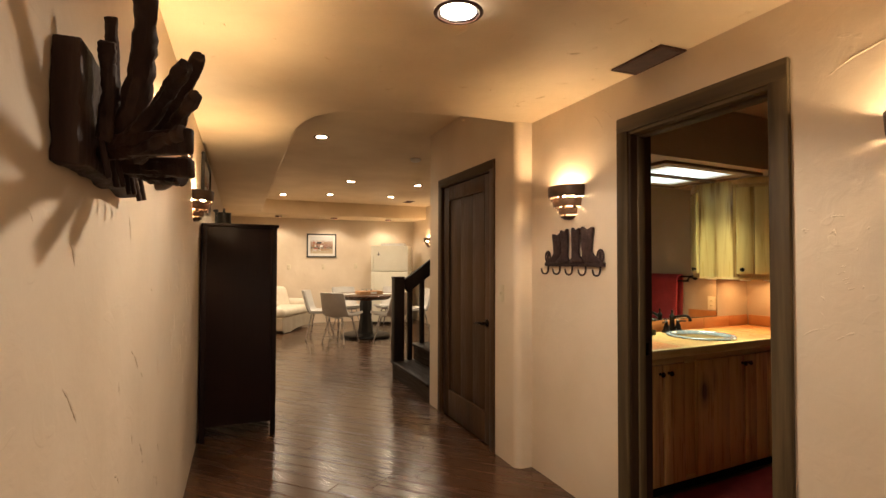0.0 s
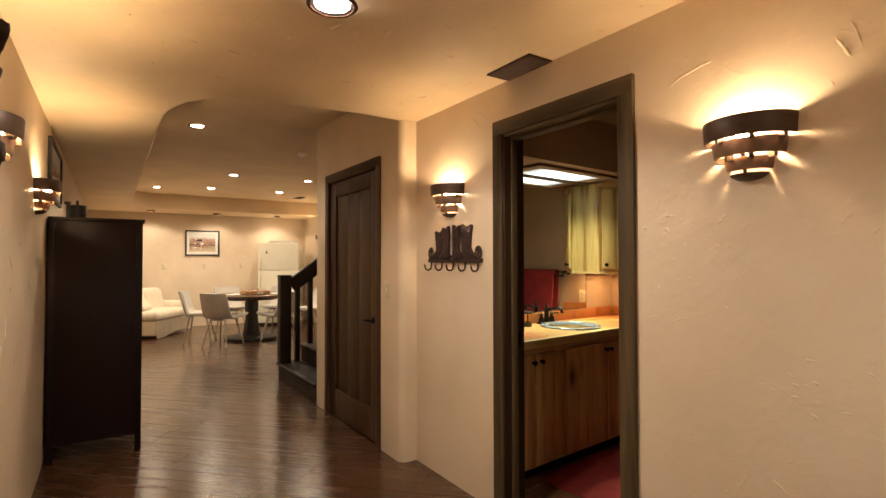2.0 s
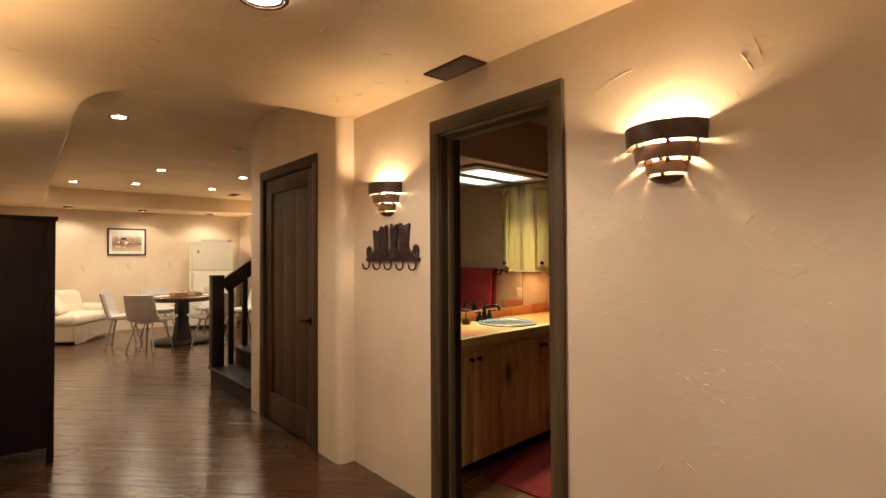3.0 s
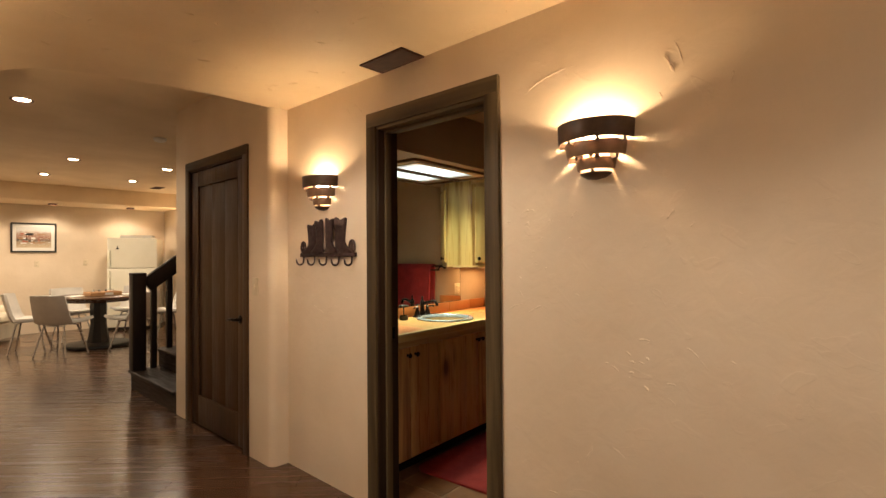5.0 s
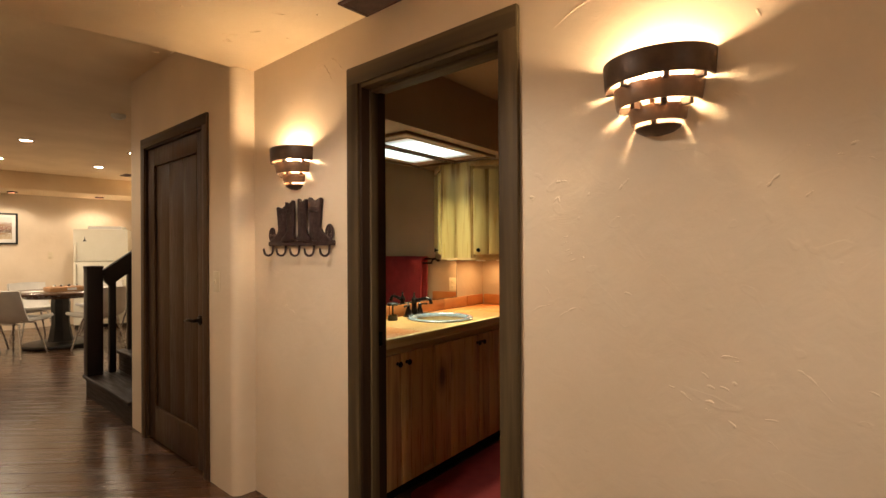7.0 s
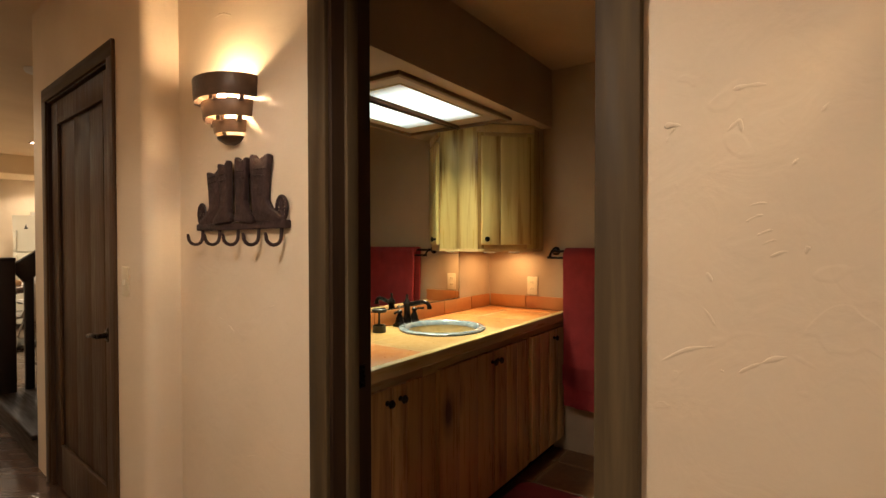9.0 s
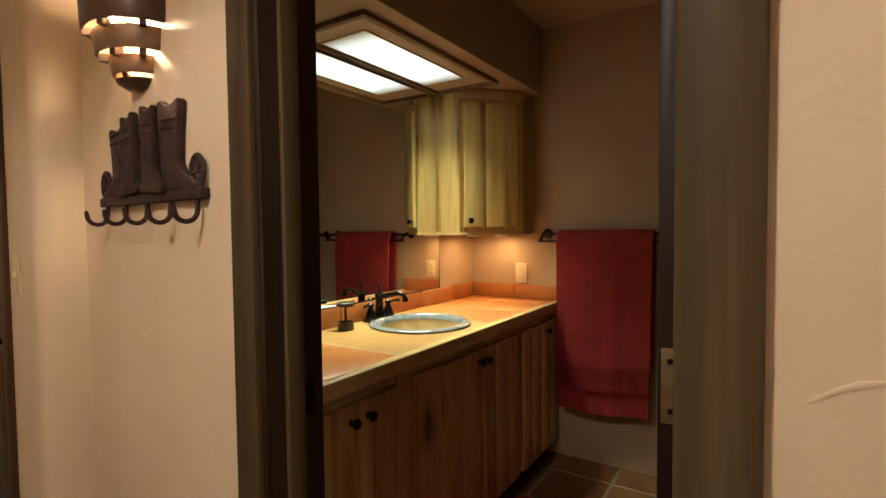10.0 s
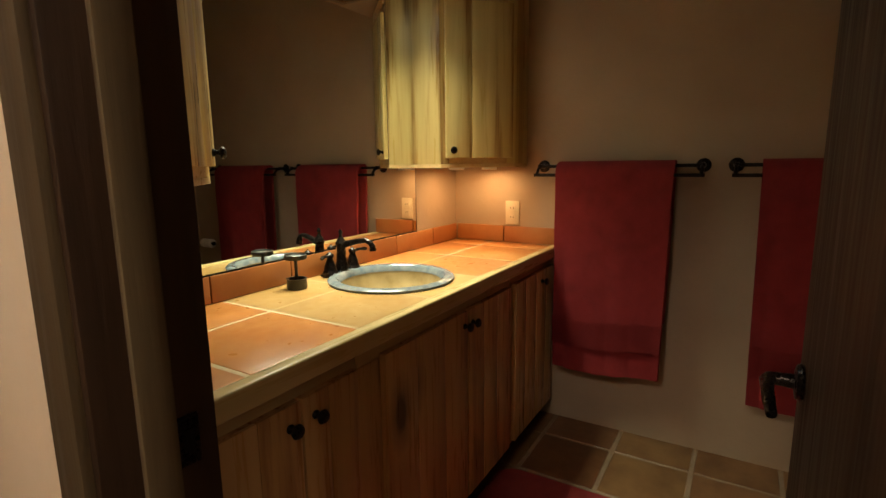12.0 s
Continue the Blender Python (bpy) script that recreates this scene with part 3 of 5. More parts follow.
for x in (-0.268, 0.262):
    wheel = tube(bmesh.new(), [(x + 0.028 * math.cos(a), -0.012, 0.045 + 0.036 * math.sin(a)) for a in (2 * math.pi * k / 20 for k in range(21))], 0.005, 8)
    wheel = part("spur_wheel", wheel, M_IRON, rack)
    for k in range(6):
        a = math.pi * k / 6
        spoke = tube(bmesh.new(), [(x - 0.027 * math.cos(a), -0.012, 0.045 - 0.035 * math.sin(a)), (x + 0.027 * math.cos(a), -0.012, 0.045 + 0.035 * math.sin(a))], 0.003, 6)
        part("spoke", spoke, M_IRON, wheel)
for k in range(5):
    x = -0.262 + k * 0.131
    hook = bmesh.new()
    pts = [(x, -0.012, -0.005), (x, -0.014, -0.036)] + [(x, -0.014 - 0.024 * (1 - math.cos(a)), -0.036 - 0.024 * math.sin(a)) for a in (math.pi * j / 8 for j in range(1, 9))]
    pts.append((x, -0.064, -0.024))
    tube(hook, pts, [0.0055] * (len(pts) - 1) + [0.004], 10)
    part("hook", hook, M_IRON, rack)


# ---- ceiling fittings ----
def spot(m, r, lamp, drop=0.008, name="ceiling_spotlight", label="lit recessed ceiling spotlight with dark trim", group="recessed ceiling lights"):
    t = thing(name, m, label, "ceiling light", group)
    part("trim_ring", lathe(bmesh.new(), [(r, 0.0), (r * 1.02, -drop / 2), (r * 0.97, -drop), (r * 0.86, -drop + 0.001), (r * 0.83, 0.0)], 32), M_GRILLE, t)
    part("reflector", lathe(bmesh.new(), [(r * 0.85, -0.005), (r * 0.80, -0.002), (r * 0.72, -0.001), (r * 0.72, 0.0)], 32), M_CHROME, t)
    part("lamp_lens", lathe(bmesh.new(), [(0.0, -0.006), (r * 0.5, -0.005), (r * 0.70, -0.001)], 24), lamp, t, "glowing lamp lens")
    return t


def beam(x, y, z, watts, cone=142, tint=HALOGEN, blend=0.4):
    """The light of one recessed reflector lamp, pointing down."""
    d = bpy.data.lights.new("reflector_lamp", "SPOT")
    d.energy, d.color, d.spot_size, d.spot_blend, d.shadow_soft_size = watts, tint, radians(cone), blend, 0.075
    new("reflector_lamp", d).matrix_basis = pose(x, y, z - 0.012)


down = spot(pose(0.935, 1.62, ZC), 0.092, M_DOWN)
# unseen downlight behind the walker, assumed and added to brighten the near walls
copy_thing(down, pose(0.95, -0.85, ZC))
beam(0.935, 1.62, ZC, DOWN_POWER, 146, WHITER, 0.35)
beam(0.95, -0.85, ZC, DOWN_POWER * 0.6, 138, WHITER, 0.35)
beam(0.91, 4.90, ZT, CAN_POWER * 0.55)
can = spot(pose(0.91, 4.90, ZT), 0.074, M_CAN)
for x, y in ((1.73, 7.53), (2.81, 7.51), (2.80, 9.06), (1.68, 9.16), (0.895, 9.50)):
    copy_thing(can, pose(x, y, ZT))
    beam(x, y, ZT, CAN_POWER * (0.55 if y < 8 else 0.85))

deep = spot(pose(0.90, 10.82, ZC), 0.066, M_CAN, drop=0.022)
copy_thing(deep, pose(2.05, 10.86, ZC))
copy_thing(deep, pose(3.25, 10.86, ZC))
for x in (0.90, 2.05, 3.25):
    beam(x, 10.84, ZC - 0.016, CAN_POWER * 0.24)

vent = thing("ceiling_vent", pose(1.922, 1.70, ZC), "dark bronze slatted air vent in the ceiling", "vent")
part("backing", boxed((-0.062, -0.142, -0.002), (0.062, 0.142, 0.0)), M_VOID, vent)
for x0, y0, x1, y1 in ((-0.075, -0.156, 0.075, -0.138), (-0.075, 0.138, 0.075, 0.156), (-0.075, -0.138, -0.058, 0.138), (0.058, -0.138, 0.075, 0.138)):
    part("frame", boxed((x0, y0, -0.008), (x1, y1, 0.0), 0.002), M_GRILLE, vent)
for k in range(8):
    x = -0.050 + k * 0.0143
    part("slat", boxed((-0.006, -0.138, -0.001), (0.006, 0.138, 0.001), m=pose(x, 0, -0.005, 0, 35, 0)), M_GRILLE, vent)
small = copy_thing(vent, pose(3.35, 9.65, ZT))
det = thing("smoke_detector", pose(2.10, 5.55, ZT), "small round white smoke detector on the ceiling", "smoke detector")
part("housing", lathe(bmesh.new(), [(0.06, 0.0), (0.062, -0.014), (0.052, -0.032), (0.0, -0.036)], 28), M_WHITE, det)
part("grille", lathe(bmesh.new(), [(0.030, -0.034), (0.028, -0.041), (0.0, -0.042)], 20), M_WHITE, det)


def wall_plate(m, label, switch=True):
    t = thing("light_switch" if switch else "power_outlet", m, label, "switch" if switch else "outlet")
    part("plate", boxed((-0.036, -0.006, -0.058), (0.036, 0.0, 0.058), 0.003), M_PLATE, t)
    if switch:
        part("toggle", boxed((-0.006, -0.016, -0.012), (0.006, -0.004, 0.010), 0.003), M_PLATE, t)
    else:
        for z in (-0.022, 0.022):
            face = part("socket", boxed((-0.017, -0.008, z - 0.014), (0.017, -0.005, z + 0.014), 0.004), M_PLATE, t)
            for x in (-0.007, 0.007):
                part("slot", boxed((x - 0.0012, -0.0086, z - 0.004), (x + 0.0012, -0.0078, z + 0.006)), M_VOID, face, smooth=0)
    part("screw", lathe(bmesh.new(), [(0.0, 0.0015), (0.003, 0.001), (0.0035, 0.0)], 10, pose(0, -0.006, 0, 90, 0, 0)), M_PLATE, t)
    return t


wall_plate(pose(XC, 3.02, 1.14, 0, 0, -90), "ivory light switch on the plaster wall")
wall_plate(bath(-0.001, -0.322, 1.008, -90), "ivory power outlet above the vanity splash", False)
for x, z in ((1.16, 1.23), (1.90, 1.235), (2.62, 1.25)):
    o = wall_plate(pose(x, YF, z), "ivory wall plate on the far wall", False)

# ---- driftwood wall piece ----
decor = thing("driftwood_wall_art", pose(XL, 1.15, 1.52, 0, 0, 90), "dark driftwood branches fanning from a wooden wall plaque", "wall decoration")


def grain(p, along):
    """Fibre noise: fine across the branch, drawn out along it."""
    return noise.noise((p - along * p.dot(along)) * 170 + along * p.dot(along) * 14)


def log(points, r, knots=0):
    """A rough branch: an uneven bar with a broken end."""
    rng = random.Random(knots)
    pts = [Vector(p) for p in points]
    fine = []
    for a, b in zip(pts, pts[1:]):
        for k in range(14):
            q = a.lerp(b, k / 14)
            fine.append(q + Vector((rng.uniform(-1, 1), rng.uniform(-1, 1), rng.uniform(-1, 1))) * r * 0.06)
    fine.append(pts[-1])
    radii = [r * (1.0 - 0.16 * i / len(fine) + rng.uniform(-0.06, 0.06)) for i in range(len(fine))]
    fine.append(pts[-1] + (pts[-1] - pts[-2]).normalized() * r * 0.15)
    radii.append(radii[-1] * 0.82)
    s = tube(bmesh.new(), fine, radii, 18)
    s.normal_update()
    along = (pts[-1] - pts[0]).normalized()
    for v in s.verts:
        v.co += v.normal * (noise.noise(v.co * 26 + Vector((knots, 0, 0))) * 0.30 + grain(v.co, along) * 0.26) * r
    return s


# local x runs back along the hall (world -y is +x ... y), -y stands off the wall
def at(wx, wy, wz):
    """A world place in the plaque's own axes."""
    return (wy - 1.15, -(wx - XL), wz - 1.52)


plaque = bmesh.new()
box(plaque, (-0.255, -0.042, 0.0), (0.255, -0.001, 0.205), 0.004, 2)
bmesh.ops.subdivide_edges(plaque, edges=[e for e in plaque.edges if e.calc_length() > 0.1], cuts=14, use_grid_fill=True)
for v in plaque.verts:
    v.co += Vector((noise.noise(v.co * 14), 0.7 * noise.noise(v.co * 40), noise.noise(v.co * 11 + Vector((3, 1, 2))))) * 0.008
part("plaque", plaque, M_LOG, decor)
core = (0.02, 1.10, 1.575)
for i, (tip, r, root) in enumerate((((0.045, 0.85, 1.84), 0.021, (-0.02, 1.02, 1.56)), ((0.12, 0.845, 1.702), 0.0135, (-0.01, 1.12, 1.57)),
                                    ((0.105, 0.80, 1.668), 0.015, (-0.03, 1.0, 1.56)), ((0.12, 0.785, 1.617), 0.0125, (0.0, 1.05, 1.56)),
                                    ((0.10, 0.83, 1.566), 0.016, (-0.05, 1.02, 1.56)), ((0.09, 1.02, 1.545), 0.020, (-0.06, 1.15, 1.565)),
                                    ((0.07, 1.12, 1.538), 0.022, (-0.06, 1.22, 1.57)), ((-0.03, 0.955, 1.79), 0.012, (-0.04, 1.0, 1.58)),
                                    ((-0.03, 0.93, 1.735), 0.014, (-0.045, 0.99, 1.58)), ((0.02, 1.25, 1.66), 0.015, (-0.05, 1.2, 1.57)),
                                    ((0.0, 1.05, 1.68), 0.016, (-0.05, 1.12, 1.57)))):
    mid = tuple((a + b) / 2 + d for a, b, d in zip(tip, root, (0.008, 0.0, -0.006)))
    part("branch", log([at(*root), at(*mid), at(*tip)], r, i), M_LOG, decor)
for i, (lo, hi, root, tip) in enumerate((((-0.010, -0.020), (0.010, 0.020), (-0.03, 1.0, 1.57), (0.112, 0.83, 1.555)), ((-0.011, -0.018), (0.011, 0.018), (-0.04, 1.14, 1.56), (0.10, 1.0, 1.540)))):
    a, b = Vector(at(*root)), Vector(at(*tip))
    slat = boxed((lo[0], lo[1], 0.0), (hi[0], hi[1], (b - a).length), 0.006, 2)
    for v in slat.verts:
        v.co += Vector((noise.noise(v.co * 30), noise.noise(v.co * 25 + Vector((2, 0, 0))), 0)) * 0.006
    bmesh.ops.transform(slat, matrix=Matrix.Translation(a) @ (b - a).to_track_quat("Z", "Y").to_matrix().to_4x4(), verts=slat.verts)
    part("slab_branch", slat, M_LOG, decor)
for i in range(7):
    y = 0.98 + i * 0.06
    part("twig", log([at(-0.05, y, 1.60 - 0.012 * (i % 3)), at(-0.035, y + 0.01, 1.51 - 0.008 * (i % 2))], 0.006, 30 + i), M_LOG, decor)

# ---- dark armoire ----
arm = thing("armoire", pose(XL + 0.012, 4.10, 0), "tall dark espresso wooden cabinet against the wall", "cabinet")
AX, AY, AZ = 0.545, 0.95, 1.645
part("side_panel", boxed((0.012, 0.0, 0.11), (AX - 0.03, 0.022, AZ - 0.025), 0.002), M_DARK, arm)
part("side_panel", boxed((0.012, AY - 0.022, 0.11), (AX - 0.03, AY, AZ - 0.025), 0.002), M_DARK, arm)
part("back_panel", boxed((0.0, 0.0, 0.08), (0.012, AY, AZ - 0.025)), M_DARK, arm)
part("top", boxed((0.0, -0.012, AZ - 0.025), (AX + 0.012, AY + 0.012, AZ), 0.005), M_DARK, arm)
part("bottom", boxed((0.012, 0.022, 0.11), (AX - 0.03, AY - 0.022, 0.13)), M_DARK, arm)
for x, y in ((AX - 0.04, -0.004), (AX - 0.04, AY - 0.036), (0.0, -0.004), (0.0, AY - 0.036)):
    part("leg", boxed((x, y, 0), (x + 0.04, y + 0.04, AZ - 0.025), 0.003), M_DARK, arm)
for y0, y1, hy in ((0.036, AY / 2 - 0.002, AY / 2 - 0.04), (AY / 2 + 0.002, AY - 0.036, AY / 2 + 0.04)):
    dr = part("door", boxed((AX - 0.03, y0, 0.125), (AX - 0.008, y1, AZ - 0.03), 0.003), M_DARK, arm)
    part("knob", lathe(bmesh.new(), [(0, 0), (0.008, 0), (0.008, 0.012), (0.014, 0.02), (0.0, 0.028)], 16, pose(AX - 0.008, hy, 0.9, 0, 90, 0)), M_BRONZE, dr)
candle = thing("candle_holder", pose(0.06, 4.33, AZ), "small dark candle holders on top of the cabinet", "candle holder")
part("pot", lathe(bmesh.new(), [(0, 0), (0.05, 0), (0.055, 0.01), (0.052, 0.085), (0.056, 0.1), (0.046, 0.1), (0.043, 0.02), (0, 0.018)], 24), M_BLACK, candle)
part("stem", tube(bmesh.new(), [(0.0, 0, 0.018), (0.0, 0, 0.135)], [0.012, 0.008], 10), M_BLACK, candle)
candle2 = thing("candle_holder", pose(-0.01, 4.55, AZ), "tall thin dark candle holder on top of the cabinet", "candle holder")
part("base", lathe(bmesh.new(), [(0, 0), (0.035, 0), (0.03, 0.012), (0.008, 0.02), (0.007, 0.12), (0.022, 0.13), (0.02, 0.145), (0, 0.14)], 20), M_BLACK, candle2)


def picture(m, w, h, label, scene_art):
    t = thing("framed_picture", m, label, "picture")
    f = 0.028
    for x0, x1, z0, z1 in ((-w / 2, w / 2, h / 2 - f, h / 2), (-w / 2, w / 2, -h / 2, -h / 2 + f), (-w / 2, -w / 2 + f, -h / 2 + f, h / 2 - f), (w / 2 - f, w / 2, -h / 2 + f, h / 2 - f)):
        part("frame", boxed((x0, -0.025, z0), (x1, 0.0, z1), 0.004), M_BLACK, t)
    part("mat", boxed((-w / 2 + f, -0.010, -h / 2 + f), (w / 2 - f, -0.004, h / 2 - f)), M_MAT, t)
    a = part("print", boxed((-w / 2 + 0.078, -0.012, -h / 2 + 0.085), (w / 2 - 0.078, -0.0105, h / 2 - 0.072)), scene_art, t)
    rng = random.Random(int(w * 1000))
    aw, ah = w / 2 - 0.085, h / 2 - 0.09
    for k in range(26):
        x, z = rng.uniform(-aw, aw), rng.uniform(-0.75, 0.45) * ah
        lx, lz = rng.uniform(0.01, 0.05), rng.uniform(0.004, 0.02)
        tone = rng.choice((M_SEPIA, M_BLACK, M_MAT, M_MAT, M_REDWASH, M_SEPIA))
        part("brush_stroke", boxed((max(x - lx, -aw), -0.0128 - 0.0001 * k / 26, z - lz), (min(x + lx, aw), -0.0119, z + lz)), tone, a, smooth=0)
    return t, a


def art_material():
    """A loose watercolour street: pale sky, a red and brown row of fronts, tan ground."""
    m, n, l, b = nodes_of("watercolour_print")
    tc, sep = n.new("ShaderNodeTexCoord"), n.new("ShaderNodeSeparateXYZ")
    l.new(tc.outputs["Generated"], sep.inputs[0])
    wob = noise_tex(n, l, tc.outputs["Generated"], 6, 5, 0.7)
    h = math_node(n, l, "ADD", sep.outputs["Z"], math_node(n, l, "MULTIPLY", math_node(n, l, "SUBTRACT", wob, 0.5), 0.35))
    base = ramp(n, l, h, [(0.0, (0.55, 0.43, 0.28)), (0.24, (0.36, 0.27, 0.17)), (0.36, (0.16, 0.11, 0.08)), (0.5, (0.30, 0.13, 0.09)), (0.68, (0.40, 0.27, 0.20)), (0.8, (0.62, 0.62, 0.60))])
    dots = noise_tex(n, l, coords(n, l, (60, 1, 40)), 1.0, 3, 0.7)
    l.new(mix(n, l, ramp(n, l, dots, [(0.52, grey(0)), (0.6, grey(0.75))]), base, (0.60, 0.57, 0.50)), b.inputs["Base Color"])
    b.inputs["Roughness"].default_value = 0.7
    return m


M_ART = art_material()
picture(pose(1.855, YF, 1.705), 0.645, 0.525, "black-framed watercolour of a street with white mat", M_ART)
picture(pose(XL, 4.62, 1.99, 0, 0, 90), 0.9, 0.42, "dark-framed picture hanging above the cabinet", M_ART)

# ---- stairs ----
stairs = tagged(new("stairs"), "dark stained wooden stairs rising beside the closet wall", "stairs", "", "structure")
SX, SY0, SY1 = 1.88, 4.455, 5.70
for k in range(8):
    x = SX + 0.26 * k
    part("riser", boxed((x, SY0, 0.19 * k), (x + 0.02, SY1, 0.19 * (k + 1) - 0.03)), M_STAIR, stairs)
    part("tread", boxed((x - 0.028, SY0, 0.19 * (k + 1) - 0.032), (x + 0.262, SY1 + 0.03, 0.19 * (k + 1)), 0.009, 3), M_STAIR, stairs)
for k in range(8):
    x = SX + 0.26 * k
    part("stringer", boxed((x, SY1 - 0.02, 0.0), (x + 0.26, SY1 + 0.012, 0.19 * (k + 1) - 0.033)), M_STAIR, stairs)
rail = thing("stair_railing", pose(SX, SY1 - 0.05, 0.19), "dark square-posted wooden stair railing with sloping handrail", "railing")
newel = part("newel_post", boxed((-0.02, -0.062, 0), (0.105, 0.062, 0.985), 0.006), M_POST, rail)
part("cap", boxed((-0.023, -0.065, 0.965), (0.108, 0.065, 0.99), 0.006), M_POST, newel)
s = 0.19 / 0.26
hr = bmesh.new()
L = 1.9
box(hr, (0.0, -0.032, -0.125), (L, 0.032, 0.03), 0.010, 3, pose(0.09, 0, 0.90, 0, -math.degrees(math.atan(s)), 0))
part("handrail", hr, M_POST, rail)
for k in range(9):
    x = 0.19 + 0.15 * k
    z0 = 0.19 * int((x + 0.028) / 0.26)
    part("baluster", boxed((x - 0.027, -0.024, z0), (x + 0.027, 0.024, 0.80 + x * s), 0.003), M_POST, rail)


# ---- dining set ----
table = thing("round_table", pose(2.32, 8.98, 0), "dark round wooden pedestal table", "table")
part("tabletop", lathe(bmesh.new(), [(0, 0.765), (0.635, 0.765), (0.65, 0.757), (0.65, 0.735), (0.635, 0.725), (0, 0.725)], 48), M_TABLE, table)
part("apron", lathe(bmesh.new(), [(0.42, 0.725), (0.42, 0.675), (0.0, 0.675)], 32), M_TABLE, table)
part("column", lathe(bmesh.new(), [(0.10, 0.675), (0.115, 0.60), (0.105, 0.33), (0.15, 0.058), (0.0, 0.056)], 8), M_BLACK, table, smooth=0)
part("plinth", lathe(bmesh.new(), [(0.0, 0.060), (0.36, 0.055), (0.43, 0.042), (0.44, 0.02), (0.43, 0.0), (0.0, 0.0)], 40), M_BLACK, table)


def dining_chair(m):
    t = thing("dining_chair", m, "white upholstered shell dining chair with thin metal legs", "chair", "chairs round the table")
    sh = bmesh.new()
    prof = [(-0.29, 0.452), (-0.26, 0.440), (-0.08, 0.425), (0.10, 0.425), (0.185, 0.455), (0.23, 0.55), (0.265, 0.68), (0.30, 0.82), (0.304, 0.838)]
    rows = []
    for i, (y, z) in enumerate(prof):
        w = 0.262 if i < 4 else 0.264 - 0.008 * (i - 4)
        row = []
        for k in range(11):
            s = k / 5 - 1
            curl = 0.035 * s * s * (1 if i < 4 else 0.0)
            row.append(sh.verts.new((w * s, y - (0.075 * s * s if i >= 4 else 0), z + curl)))
        rows.append(row)
    for a, b in zip(rows, rows[1:]):
        for k in range(10):
            sh.faces.new((a[k], a[k + 1], b[k + 1], b[k]))
    bmesh.ops.recalc_face_normals(sh, faces=sh.faces)
    bmesh.ops.solidify(sh, geom=sh.faces[:], thickness=0.035)
    seat = part("shell", sh, M_CHAIR, t, "white padded seat shell", 60)
    part("seat_pad", boxed((-0.21, -0.27, 0.438), (0.21, 0.15, 0.475), 0.016, 3), M_CHAIR, t)
    for x, y in ((-0.17, -0.16), (0.17, -0.16), (-0.17, 0.13), (0.17, 0.13)):
        part("leg", tube(bmesh.new(), [(x * 0.8, y * 0.85, 0.415), (x * 1.32, y * 1.45, 0.0)], [0.013, 0.011], 10), M_CHROME, t)
    part("crossbar", tube(bmesh.new(), [(-0.128, -0.128, 0.415), (0.128, -0.128, 0.415)], 0.008, 8), M_CHROME, t)
    part("crossbar", tube(bmesh.new(), [(-0.128, 0.104, 0.415), (0.128, 0.104, 0.415)], 0.008, 8), M_CHROME, t)
    return t


places = ((1.50, 9.11, 72), (1.75, 8.42, 132), (2.62, 8.26, 208), (2.16, 9.92, 10), (3.02, 9.80, -35), (3.29, 8.92, -94))
c0 = None
for x, y, a in places:
    if c0 is None:
        c0 = dining_chair(pose(x, y, 0, 0, 0, a))
    else:
        copy_thing(c0, pose(x, y, 0, 0, 0, a))

game = thing("board_game_box", pose(2.36, 8.92, 0.765, 0, 0, 6), "shallow tan board game box with pieces on the table", "board game")
part("tray", boxed((-0.21, -0.15, 0), (0.21, 0.15, 0.055), 0.004), M_MINT, game)
part("board", boxed((-0.18, -0.12, 0.055), (0.18, 0.12, 0.062), 0.002), M_SEPIA, game)
part("label", boxed((-0.02, -0.152, 0.012), (0.09, -0.1495, 0.045)), M_MAT, game, "pale label")
for k in range(8):
    part("piece", boxed((-0.16 + k * 0.043, -0.06 + 0.1 * (k % 2), 0.062), (-0.14 + k * 0.043, -0.04 + 0.1 * (k % 2), 0.085), 0.003), M_BLACK if k % 3 else M_MAT, game)
for x, y, a in ((2.04, 9.02, 20), (2.68, 8.92, -15)):
    single("paper_sheet", boxed((-0.12, -0.09, 0), (0.12, 0.09, 0.003), 0.001), M_MAT, "white paper sheet lying on the table", "paper", pose(x, y, 0.765, 0, 0, a))

# ---- sofa ----
def soft(lo, hi, bevel, m=None, sag=0.012, seed=0):
    """A stuffed, slightly uneven block of upholstery."""
    b = bmesh.new()
    size = [hi[i] - lo[i] for i in range(3)]
    bmesh.ops.create_cube(b, size=1, matrix=Matrix.LocRotScale([(hi[i] + lo[i]) / 2 for i in range(3)], None, size))
    bmesh.ops.bevel(b, geom=b.edges[:], offset=min(bevel, 0.45 * min(size)), segments=5, affect="EDGES", profile=0.5)
    bmesh.ops.subdivide_edges(b, edges=[e for e in b.edges if e.calc_length() > 0.12], cuts=4, use_grid_fill=True)
    c = Vector([(hi[i] + lo[i]) / 2 for i in range(3)])
    for v in b.verts:
        d = v.co - c
        edge = max(abs(d.x) / size[0], abs(d.y) / size[1]) * 2
        v.co.z += (sag if d.z > 0 else 0) * (1 - edge ** 3) * 2 + 0.35 * sag * noise.noise(v.co * 6 + Vector((seed, 0, 0)))
        v.co.y += 0.4 * sag * noise.noise(v.co * 5 + Vector((0, seed, 3)))
    if m is not None:
        bmesh.ops.transform(b, matrix=m, verts=b.verts)
    return b


